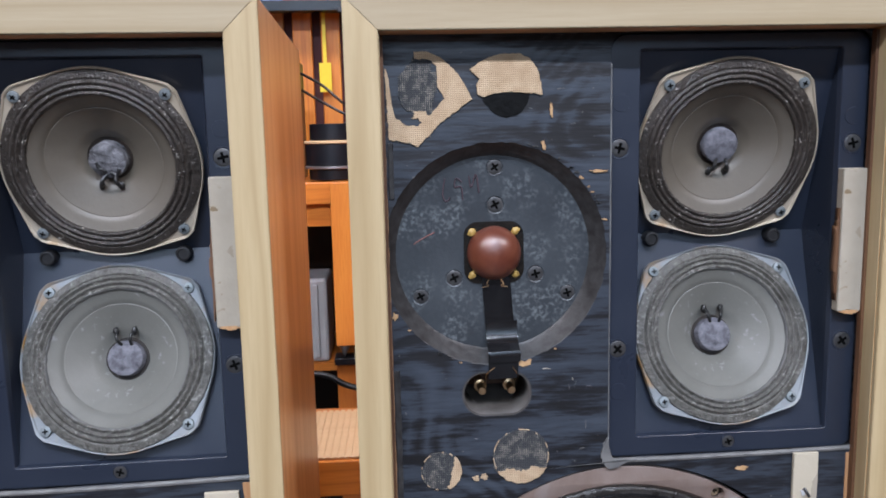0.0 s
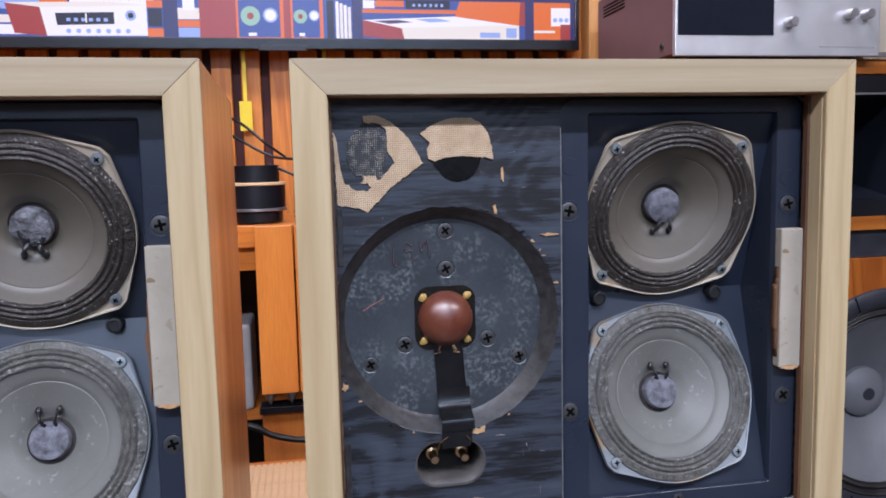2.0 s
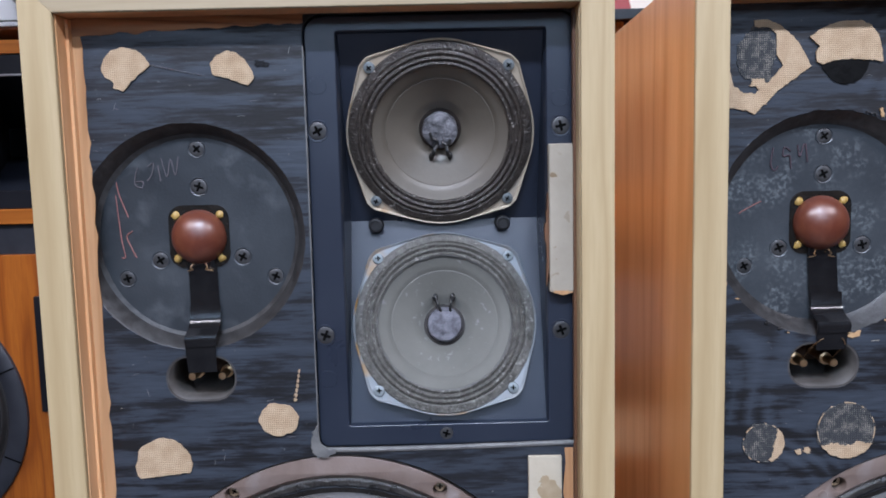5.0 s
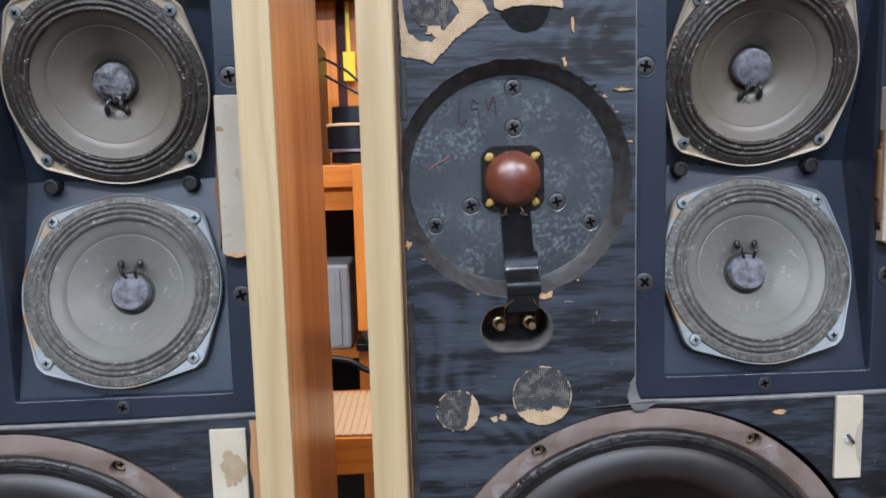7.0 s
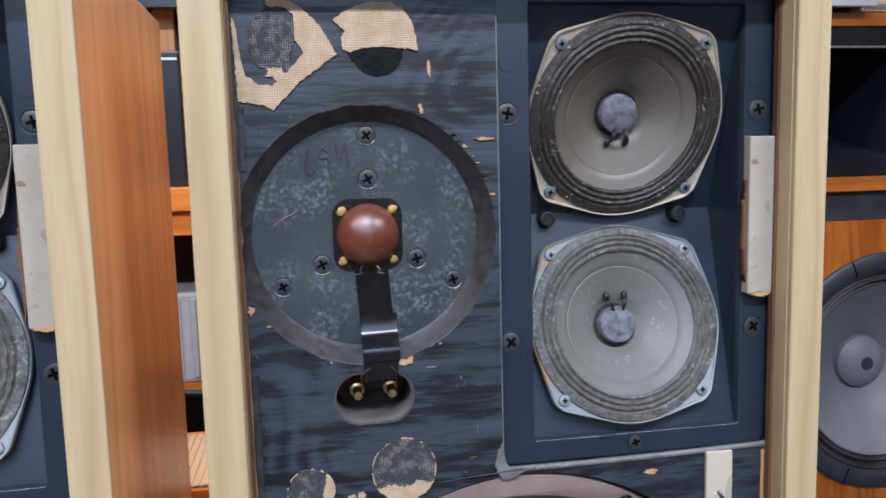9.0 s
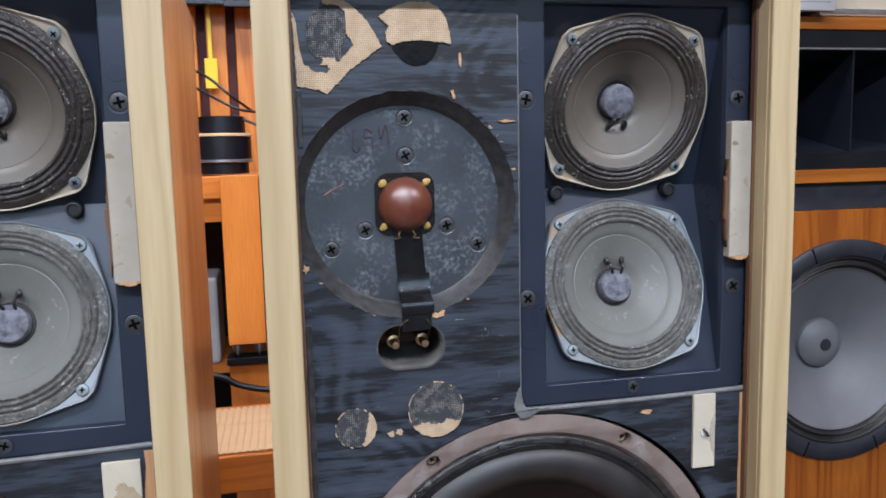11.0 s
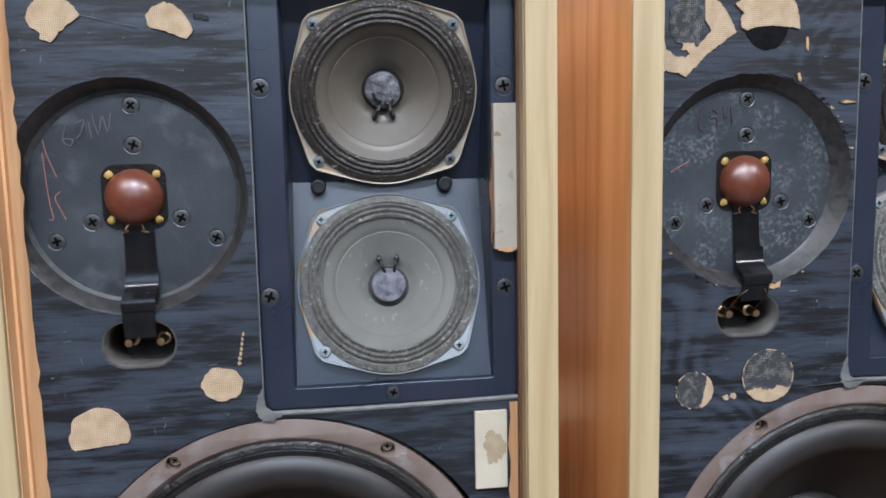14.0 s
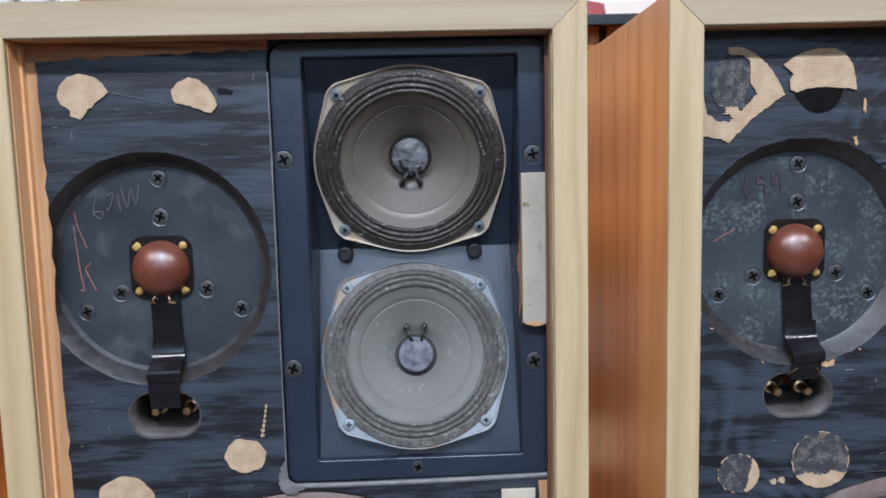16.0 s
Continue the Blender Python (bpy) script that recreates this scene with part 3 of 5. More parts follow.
def loudspeaker(shift, turn, ply, plate, label):
    """One opened cabinet with all that its front shows."""
    hw, T, H, D = 0.1935 * K, 0.0222 * K, 0.6865 * K, 0.300 * K
    top = empty("loudspeaker", pose((X0 + shift) * K + hw, Y0 * K, Z0 * K, 0, 0, turn) @ Matrix.Translation((-hw, 0, 0)), label, "loudspeaker", "pair of opened loudspeakers")
    xl, xr = -hw, hw
    # pale solid edges, mitred at the corners
    dep = 0.004 * K

    def rail(name, a, b, c, d, mat):
        bm = bmesh.new()
        lo = [bm.verts.new((x, 0.0, z)) for x, z in (a, b, c, d)]
        hi = [bm.verts.new((x, dep, z)) for x, z in (a, b, c, d)]
        bm.faces.new(lo)
        bm.faces.new(hi[::-1])
        for i in range(4):
            j = (i + 1) % 4
            bm.faces.new((lo[i], hi[i], hi[j], lo[j]))
        bmesh.ops.bevel(bm, geom=list(bm.edges), offset=0.0004, segments=2, affect="EDGES")
        part(name, bm, mat, top, "pale solid wood edge, mitred")
    g = 0.00004
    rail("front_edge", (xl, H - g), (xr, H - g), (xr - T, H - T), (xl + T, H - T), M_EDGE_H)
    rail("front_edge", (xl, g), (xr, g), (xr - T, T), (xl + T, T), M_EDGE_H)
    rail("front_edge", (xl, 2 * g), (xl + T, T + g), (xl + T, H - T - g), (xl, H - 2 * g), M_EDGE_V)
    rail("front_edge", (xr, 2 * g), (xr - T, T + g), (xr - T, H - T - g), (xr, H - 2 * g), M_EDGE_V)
    part("side_panel", box(xl, xl + T, dep, D, 0, H, 0.0006), M_SIDE, top, "orange pine veneer side")
    part("side_panel", box(xr - T, xr, dep, D, 0, H, 0.0006), M_SIDE, top, "orange pine veneer side")
    part("top_panel", box(xl + T, xr - T, dep, D, H - T, H, 0.0006), M_SIDE_TOP, top, "orange pine veneer top")
    part("bottom_panel", box(xl + T, xr - T, dep, D, 0, T, 0.0006), M_SIDE_TOP, top)
    part("back_panel", box(xl + T, xr - T, D - 0.016, D - 0.002, T, H - T), M_TAN, top)
    # thin wooden fillets that line the inside of the opening
    for x, sg in ((xl + T, 1), (xr - T, -1)):
        part("inner_lining", box(*sorted((x, x + sg * 0.0005)), dep + 0.0002, fy(Y_BAF) - 0.0050, T + 0.001, H - T - 0.001), M_LINER if shift and sg > 0 else M_EDGE_V, top, "bare orange inner face" if shift and sg > 0 else "pale wooden inner face")
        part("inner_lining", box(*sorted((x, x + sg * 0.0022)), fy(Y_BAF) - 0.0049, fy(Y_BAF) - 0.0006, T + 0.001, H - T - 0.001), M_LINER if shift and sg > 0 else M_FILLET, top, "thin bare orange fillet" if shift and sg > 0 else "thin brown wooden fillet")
    # baffle with its three cut-outs
    hole_c, rh, hole_w = (0.0680 if shift else 0.0695, 0.9692 if shift else 0.9688), 0.0793 if shift else 0.0785, (0.1615, 0.6515)
    slot = round_rect(0.0455, 0.0965, 0.8500, 0.8840, (0.0165,) * 4)
    mid_cut = round_rect(0.1502, 0.3383, 0.8142, 1.1193, (0.0075, 0.0105, 0.0125, 0.0125))
    outline = [(xl + T + 0.0002, T + 0.0002), (xr - T - 0.0002, T + 0.0002), (xr - T - 0.0002, H - T - 0.0002), (xl + T + 0.0002, H - T - 0.0002)]
    holes = [f2(circle(*hole_c, rh, 150, 0.0003 if shift else 0.0005, 3)), on_baffle(slot, False), f2(circle(hole_w[0] + 0.0020, hole_w[1] - 0.0012, 0.1606, 128)), f2(mid_cut)]
    part("baffle", cut_plate(outline, holes, fy(Y_BAF), fy(Y_BAF) + 0.014), ply, top, "black-stained plywood baffle with scraped residue")
    part("inner_board", box(xl + T + 0.001, xr - T - 0.001, fy(0.590), fy(0.590) + 0.008, T, H - T), M_HOLLOW_SHADE, top)
    # bare edge of the baffle where the paint stops
    rnd = random.Random(int(100 * abs(shift)) + 5)
    w0 = 0.0080 if shift else 0.0018
    edge = [(xl + T + 0.0006, H - T - 0.001)]
    edge += [(xl + T + 0.0006, T + 0.001)]
    n = 70
    for i in range(n + 1):
        zz = T + 0.001 + (H - 2 * T - 0.002) * i / n
        q = zz / H
        edge.append((xl + T + 0.0006 + K * w0 * (1.5 - 0.55 * q + 0.22 * noise.fractal(Vector((zz * 110, shift, 3)), 0.9, 2.2, 5)), zz))
    part("bare_edge", cut_plate(edge, [], fy(Y_BAF) - 0.0005, fy(Y_BAF) + 0.0004), M_TAN, top, "bare tan edge left unpainted")
    low = [(xr - T - 0.0024, T + 0.001), (xr - T - 0.0024, (0.812 - Z0) * K)]
    for i in range(31):
        zz = (0.812 - Z0) * K - ((0.812 - Z0) * K - T - 0.001) * i / 30
        low.append((xr - T - 0.0024 - K * (0.0060 if shift else 0.002) * (1 + 0.3 * noise.fractal(Vector((zz * 110, 8 + shift, 3)), 0.8, 2.2, 4)), zz))
    part("bare_edge", cut_plate(low, [], fy(Y_BAF) - 0.0005, fy(Y_BAF) + 0.0004), M_TAN, top, "bare tan edge left unpainted")
    # round recess, plate and dome
    c = Matrix.Translation(F(0.0698, 0.9686, Y_BAF))
    h = Matrix.Translation(F(*hole_c, Y_BAF))
    dp = (Y_PLATE - Y_BAF) * K
    part("recess_rim", lathe([((rh + 0.0005) * K, 0.0004), ((rh - 0.0006) * K, 0.0010), ((rh - 0.0069) * K, dp - 0.0015), (0.0650 * K, dp + 0.001)], 120, h), M_RING, top, "scraped bevelled rim of the recess", True)
    pl = part("dome_plate", lathe([(0.0710 * K, dp + 0.004), (0.0708 * K, dp), (0.0702 * K, dp - 0.0006), (0.0150 * K, dp - 0.0006), (0.0145 * K, dp + 0.003)], 96, c), plate, top, "blackened metal mounting plate with pale mottling", True)
    pit = cut_plate(f2(round_rect(0.0700 - 0.0214, 0.0700 + 0.0214, 0.9690 - 0.0218, 0.9690 + 0.0225, (0.010,) * 4)), [], fy(Y_PLATE) - 0.0013, fy(Y_PLATE) + 0.002)
    part("gasket", pit, M_PIT, pl, "dark ragged gasket around the dome")
    dr = 0.0193 * K
    part("dome", lathe([(dr * math.cos(a), -0.0012 - dr * 0.78 * math.sin(a)) for a in [i * math.pi / 2 / 16 for i in range(17)]], 48, Matrix.Translation(F((0.0700), 0.9690, Y_PLATE))), M_DOME, pl, "oxblood-red lacquered dome", True)
    for sx in (-1, 1):
        for sz in (-1, 1):
            bm = bmesh.new()
            bmesh.ops.create_icosphere(bm, subdivisions=2, radius=0.0024)
            for v in bm.verts:
                v.co *= 1 + 0.4 * noise.noise(v.co * 420 + Vector((sx, sz, shift)))
                v.co.y *= 0.55
            bm.transform(Matrix.Translation(F((0.0700) + sx * 0.0156, 0.9690 + sz * 0.0154, Y_PLATE - 0.0022)))
            part("glue_dab", bm, M_GLUE, pl, "dab of yellow glue", True)
    lift = 0.0010 if shift else 0.0
    for sx, sz, r in ((0.0713, 1.0299, 0.0052), (0.0713, 1.0034, 0.0055), (0.0414, 0.9517, 0.0055), (0.1000, 0.9529, 0.0055), (0.0172, 0.9391, 0.0052), (0.1230, 0.9385, 0.0052)):
        sz += lift
        ax, ay, az = F(sx, sz, Y_PLATE)
        washer = part("screw_seat", lathe([(r * K * 1.20, -0.0004), (r * K * 1.17, -0.0010), (r * K * 1.05, -0.0007), (r * K, 0.0002)], 28, Matrix.Translation((ax, ay, az))), plate, pl, "", True)
        cross_screw(ax, az, ay - 0.0005, r * K, pl, M_SCREW, 0.10, rnd.uniform(10, 80), "screw", "dark countersunk cross-head screw")
    # tape that carries the dome's leads down to the terminals
    def ribbon(name, pts, w, mat, lab):
        bm = bmesh.new()
        rows = []
        for (x, z, y), ww in zip(pts, w):
            a, b = F(x - ww, z, y), F(x + ww, z + 0.0006, y)
            rows.append([bm.verts.new(a), bm.verts.new(b), bm.verts.new((b[0], b[1] + 0.0004, b[2])), bm.verts.new((a[0], a[1] + 0.0004, a[2]))])
        for p, q in zip(rows, rows[1:]):
            for i in range(4):
                j = (i + 1) % 4
                bm.faces.new((p[i], p[j], q[j], q[i]))
        bm.faces.new(rows[0])
        bm.faces.new(rows[-1])
        part(name, bm, mat, pl, lab, True)
    dx = -0.0018 if shift else 0.0015
    ribbon("tape", [(0.0705, 0.9515, Y_PLATE - 0.0040), (0.0715, 0.946, Y_PLATE - 0.0024), (0.0725 + dx * 0.5, 0.920, Y_PLATE - 0.0020), (0.0725 + dx, 0.910, Y_PLATE - 0.0026), (0.0725 + dx, 0.9065, Y_PLATE - 0.0045), (0.0725 + dx, 0.9035, Y_PLATE - 0.0080), (0.0725 + dx, 0.9005, Y_BAF - 0.0022), (0.0725 + dx, 0.897, Y_BAF - 0.0036), (0.0725 + dx, 0.892, Y_BAF - 0.0022), (0.0725 + dx, 0.8835, Y_BAF - 0.0012), (0.0725 + dx * 0.7, 0.8735 if shift else 0.8800, Y_BAF - 0.0010)],
           [0.0098, 0.0102, 0.0104, 0.0106, 0.0106, 0.0106, 0.0106, 0.0106, 0.0106, 0.0104, 0.0100], M_TAPE, "strip of shiny black insulating tape")
    ribbon("tape", [(0.0735 + dx, 0.919, Y_PLATE - 0.0030), (0.0735 + dx, 0.9100, Y_PLATE - 0.0036), (0.0735 + dx, 0.9065, Y_PLATE - 0.0055), (0.0735 + dx, 0.9035, Y_PLATE - 0.0090), (0.0735 + dx, 0.9005, Y_BAF - 0.0032), (0.0735 + dx, 0.897, Y_BAF - 0.0046), (0.0735 + dx, 0.8925, Y_BAF - 0.0034)], [0.0110] * 7, M_TAPE, "strip of shiny black insulating tape")
    cup = cut_plate(on_baffle(round_rect(0.0445, 0.0975, 0.8490, 0.8850, (0.0170,) * 4), False), [on_baffle(round_rect(0.0470, 0.0950, 0.8515, 0.8825, (0.0150,) * 4), False)], fy(Y_BAF) + 0.0006, fy(0.575))
    part("terminal_cup", cup, M_CUP, top, "dark oval terminal recess")
    part("terminal_board", box(*sorted((F(0.045, 0, 0)[0], F(0.097, 0, 0)[0])), fy(0.572), fy(0.580), F(0, 0.848, 0)[2], F(0, 0.886, 0)[2]), M_FILLET, top)
    # Sloping wedge added so the cup's lower half catches light.
    bm = bmesh.new()
    rows = [[bm.verts.new(F(x, z, y)) for x in (0.0475, 0.0945 )] for z, y in ((0.8520, Y_BAF + 0.003), (0.8550, 0.556), (0.8615, 0.5712), (0.8480, 0.5712), (0.8480, Y_BAF + 0.003))]
    for a, b in zip(rows, rows[1:] + rows[:1]):
        bm.faces.new((a[0], a[1], b[1], b[0]))
    for k in (0, 1):
        bm.faces.new([q[k] for q in rows])
    part("cup_floor", bm, M_CUP, top, "grey sloping floor of the terminal recess, added to catch light", True)
    for tx in (0.0600, 0.0815):
        post = part("terminal", lathe([(0, -0.012), (0.0022, -0.0118), (0.0026, -0.011), (0.0026, -0.001), (0.0040, -0.0005), (0.0040, 0.003), (0.0026, 0.0035), (0.0026, 0.020)], 20, Matrix.Translation(F(tx, 0.8680, 0.5480))), M_BRASS, top, "brass terminal post", True)
        if shift:
            continue
        bm = tube([F(tx + 0.002, 0.868, 0.545), F(tx + 0.003, 0.874, 0.538), F(tx + 0.002, 0.884, Y_BAF - 0.001), F(0.0725 + dx + (tx - 0.0708) * 0.6, 0.889, Y_BAF - 0.003)], 0.00028, 6)
        part("wire", bm, M_BRASS, post, "thin bare copper wire")
    # fine wires at the dome's lower edge
    for k in (-1, 1):
        bm = tube([F(0.070 + k * 0.004, 0.951, Y_PLATE - 0.005), F(0.070 + k * 0.006, 0.9475, Y_PLATE - 0.0065), F(0.070 + k * 0.0045, 0.9460, Y_PLATE - 0.0055), F(0.070 + k * 0.009, 0.9450, Y_PLATE - 0.0045)], 0.0003, 6)
        part("wire", bm, M_BRASS, pl, "thin bare copper wire")
    # moulded housing for the two midranges
    hx0, hx1, hz0, hz1 = 0.1510, 0.3375, 0.8150, 1.1185
    cx0, cx1, cz0, cz1, crease, yc = 0.1725, 0.3165, 0.8300, 1.1080, 0.9750, 0.5715
    ho = part("midrange_housing", cut_plate(f2(round_rect(hx0, hx1, hz0, hz1, (0.007, 0.010, 0.012, 0.012))), [f2(round_rect(cx0, cx1, cz0, cz1, (0.0015,) * 4, 2))], fy(Y_HOUSE), fy(Y_HOUSE) + 0.0045, 0.0008), M_PLASTIC, top, "black moulded plastic housing, wedge-shaped inside")
    bm = bmesh.new()
    q = 0.002
    front = [bm.verts.new(F(x, z, Y_HOUSE + 0.001)) for x, z in ((cx0, cz0), (cx1, cz0), (cx1, cz1), (cx0, cz1))]
    deep = [bm.verts.new(F(cx0 + q, crease, yc)), bm.verts.new(F(cx1 - q, crease, yc))]
    lip = [bm.verts.new(F(cx0 + 0.001, cz0 + 0.001, Y_HOUSE + 0.004)), bm.verts.new(F(cx1 - 0.001, cz0 + 0.001, Y_HOUSE + 0.004)), bm.verts.new(F(cx1 - 0.001, cz1 - 0.001, Y_HOUSE + 0.004)), bm.verts.new(F(cx0 + 0.001, cz1 - 0.001, Y_HOUSE + 0.004))]
    for i in range(4):
        j = (i + 1) % 4
        bm.faces.new((front[i], front[j], lip[j], lip[i]))
    bm.faces.new((lip[0], deep[0], lip[3]))
    bm.faces.new((lip[1], lip[2], deep[1]))
    part("cavity", bm, M_PLASTIC, ho, "black plastic side faces of the wedge")
    tilt_lo = math.degrees(math.atan2(yc - Y_HOUSE - 0.004, crease - cz0))
    tilt_up = math.degrees(math.atan2(yc - Y_HOUSE - 0.004, cz1 - crease))
    zu, zl, mx = 1.0375, 0.9010, 0.2430 if shift else 0.2418
    for zc, tl, z_in, z_out in ((zu, tilt_up, crease, cz1), (zl, -tilt_lo, crease, cz0)):
        ca = math.cos(radians(tl)) / K
        face = [((cx0 - 0.2415) * K, (z_in - zc) / ca), ((cx1 - 0.2415) * K, (z_in - zc) / ca), ((cx1 - 0.2415) * K, (z_out - zc) / ca), ((cx0 - 0.2415) * K, (z_out - zc) / ca)]
        y_mid = yc - abs(zc - crease) * math.tan(radians(abs(tl)))
        bm = cut_plate(face, [circle(0, 0, 0.0560 * K, 64)], 0.0, 0.002)
        bm.transform(Matrix.Translation(F(0.2415, zc, y_mid)) @ pose(0, 0, 0, tl, 0, 0))
        part("sloped_face", bm, M_PLASTIC, ho, "inward-sloping black plastic face")
    driver(ho, mx, zu, Y_DRIVER, tilt_up, 1 + int(shift * 10), True)
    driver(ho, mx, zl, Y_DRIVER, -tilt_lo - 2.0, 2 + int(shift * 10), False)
    for bx in (0.1935, 0.2880):
        part("bumper", lathe([(0.0056 * K, 0.02), (0.0056 * K, 0.0016), (0.0050 * K, 0.0002), (0.0038 * K, 0), (0.0034 * K, 0.0008), (0, 0.0009)], 28, Matrix.Translation(F(bx, 0.9720, 0.5620))), M_BUMPER, ho, "round black rubber bumper", True)
    for sx, sz in ((0.1580, 1.0410), (0.1580, 0.8970), (0.3265, 1.0410), (0.3260, 0.8970), (0.2425, 0.8230)):
        ax, ay, az = F(sx, sz, Y_HOUSE)
        r = 0.0062 * K if sz > 0.85 else 0.0046 * K
        part("screw_seat", lathe([(r * 1.22, 0), (r * 1.2, -0.0005), (r * 1.03, -0.0004), (r * 0.98, 0.0003)], 28, Matrix.Translation((ax, ay, az))), M_PLASTIC, ho, "", True)
        cross_screw(ax, az, ay - 0.0001, r, ho, M_SCREW, 0.10, rnd.uniform(10, 80), "screw", "dark countersunk cross-head screw")
    for sx, sz in ((0.1590, 1.0720), (0.3260, 1.0600), (0.1590, 0.8650)):
        part("plug", lathe([(0.0062 * K, 0.0002), (0.0060 * K, -0.0003), (0, -0.0003)], 24, Matrix.Translation(F(sx, sz, Y_HOUSE))), M_PLASTIC, ho, "", True)
    # sealant bead along the housing's lower and inner side
    for pts, rr in (([(hx0 + 0.003, hz0 - 0.0008), (0.20, hz0 - 0.0012), (0.26, hz0 - 0.0008), (hx1 - 0.003, hz0 + 0.0005)], 0.0019), ([(hx0 - 0.0004, hz0 + 0.010), (hx0 - 0.0006, 0.90), (hx0 - 0.0002, 1.0), (hx0 - 0.0004, hz1 - 0.02)], 0.0007)):
        part("sealant_bead", tube([F(x, z, Y_BAF + 0.0008) for x, z in pts], rr * K), M_GLUEBEAD, ho, "smeared grey sealant", True)
    part("sealant_bead", cut_plate(f2(frayed([(hx0 + a, hz0 + b) for a, b in ((-0.0045, 0.0125), (-0.0006, 0.0180), (0.0010, 0.0060), (0.0042, 0.0012), (0.0220, -0.0002), (0.0090, -0.0038), (0.0060, -0.0062), (-0.0020, -0.0060), (-0.0062, 0.0020))], 4 + shift, 0.0012)), [], fy(Y_BAF) - 0.0011, fy(Y_BAF) + 0.0002, 0.0004), M_GLUEBEAD, ho, "smeared grey sealant")
    # card strips glued on beside the housing
    dz = 0.005 if shift else 0.0
    bx = 0.0 if not shift else 0.0005
    part("card_strip", box(F(0.3165 + bx, 0, 0)[0], F(0.3345 + bx, 0, 0)[0], fy(0.5215), fy(Y_HOUSE) - 0.0002, F(0, 0.9205 + dz, 0)[2], F(0, 1.0235 + dz, 0)[2], 0.0009), M_STRIP, top, "grey-beige card strip with old nail holes")
    part("card_strip", cut_plate(f2(ragged(0.3255 + bx, 0.9202 + dz, 0.0055, 0.0014, 7 + shift, 0.5)), [], fy(0.5215), fy(Y_HOUSE) - 0.0006), M_TAN, top, "torn brown edge of glued card")
    part("card_strip", cut_plate(f2(ragged(0.3160 + bx, 0.9600 + dz, 0.0018, 0.0280, 9 + shift, 0.6)), [], fy(0.5235), fy(Y_HOUSE) - 0.0006), M_FILLET, top, "torn brown edge of glued card")
    px = 0.2895 if not shift else 0.3005
    pz = 0.7552 if not shift else 0.7480
    pad = part("card_pad", box(F(px, 0, 0)[0], F(px + (0.0240 if shift else 0.0188), 0, 0)[0], fy(Y_BAF) - 0.0028, fy(Y_BAF) - 0.0001, F(0, pz, 0)[2], F(0, pz + 0.0590, 0)[2], 0.0005), M_PAD, top, "pale card rectangle stained with glue")
    if shift:
        part("stain", cut_plate(f2(ragged(px + 0.0150, pz + 0.030, 0.0078, 0.0105, 12, 0.35)), [], fy(Y_BAF) - 0.0032, fy(Y_BAF) - 0.0026), M_STAIN, pad, "brown glue stain")
        part("stain", cut_plate(f2(ragged(px + 0.0115, pz + 0.040, 0.0035, 0.0040, 15, 0.6)), [], fy(Y_BAF) - 0.0034, fy(Y_BAF) - 0.0027), M_STAIN, pad, "brown glue stain")
    else:
        torn = [(px + 0.0186, pz + 0.044), (px + 0.0150, pz + 0.037), (px + 0.0140, pz + 0.026), (px + 0.0150, pz + 0.016), (px + 0.0180, pz + 0.008)]
        part("stain", cut_plate(f2(frayed(torn, 14, 0.0008)), [], fy(Y_BAF) - 0.0031, fy(Y_BAF) - 0.0026), M_STRIP, pad, "torn grey layer of the card")
        part("glue_dab", cut_plate(f2(ragged(px + 0.0085, pz + 0.029, 0.0024, 0.0028, 16, 0.4)), [], fy(Y_BAF) - 0.0036, fy(Y_BAF) - 0.0026), M_PRINT, pad, "white fleck of glue")
        part("nail", tube([F(px + 0.0080, pz + 0.0320, Y_BAF - 0.004), F(px + 0.0095, pz + 0.0295, Y_BAF - 0.0062), F(px + 0.0112, pz + 0.0262, Y_BAF - 0.0060)], 0.0010, 8), M_SCREW, pad, "small bent grey nail", True)
        part("worn_strip", box(xl + T + 0.0030, xl + T + 0.0066, fy(Y_BAF) - 0.0008, fy(Y_BAF) - 0.0001, T + 0.002, F(0, 0.889, 0)[2], 0.0003), M_RING, top, "worn grey strip along the baffle's edge")
        part("worn_strip", box(xl + T + 0.0034, xl + T + 0.0064, fy(Y_BAF) - 0.0008, fy(Y_BAF) - 0.0001, F(0, 1.010, 0)[2], F(0, 1.048, 0)[2], 0.0003), M_RING, top, "worn grey strip along the baffle's edge")
    # woofer
    w = Matrix.Translation(F(*hole_w, 0.5314))
    R = 0.1575 * K
    seats = [radians(60 * k + 60 + (0 if shift else 1)) for k in range(6)]
    flat = cut_plate(circle(0, 0, R, 160), [circle(0, 0, R - 0.0117, 160)] + [circle((R - 0.0061) * math.cos(a), (R - 0.0061) * math.sin(a), 0.0046, 24) for a in seats], -0.0043, 0.0062, 0.0004)
    flat.transform(w)
    wf = part("woofer", flat, M_COPPER, top, "woofer with a worn brown metal flange and sunken screws", True)
    part("flange_bevel", lathe([(R - 0.0114, -0.0041), (R - 0.0119, -0.0042), (R - 0.0148, -0.0016), (R - 0.0154, 0.0)], 160, w), M_COPPER, wf, "pale worn inner bevel of the flange", True)

    def flaky(a, r):
        return r * (1 + 0.0028 * noise.fractal(Vector((26 * math.cos(a), 26 * math.sin(a), 90 * r)), 0.8, 2.2, 4))
    lip = [(R - 0.0146, -0.0012), (R - 0.0154, -0.0026), (R - 0.0170, -0.0033), (R - 0.0192, -0.0030), (R - 0.0206, -0.0038), (R - 0.0224, -0.0034), (R - 0.0246, -0.0022)]
    part("gasket", lathe(lip, 240, w, flaky), M_WETGLUE, wf, "ragged dark outer edge of the surround, wet with cement", True)
    prof = [(R - 0.0192, -0.0030), (R - 0.0198, -0.0041), (R - 0.0204, -0.0043), (R - 0.0210, -0.0035)]
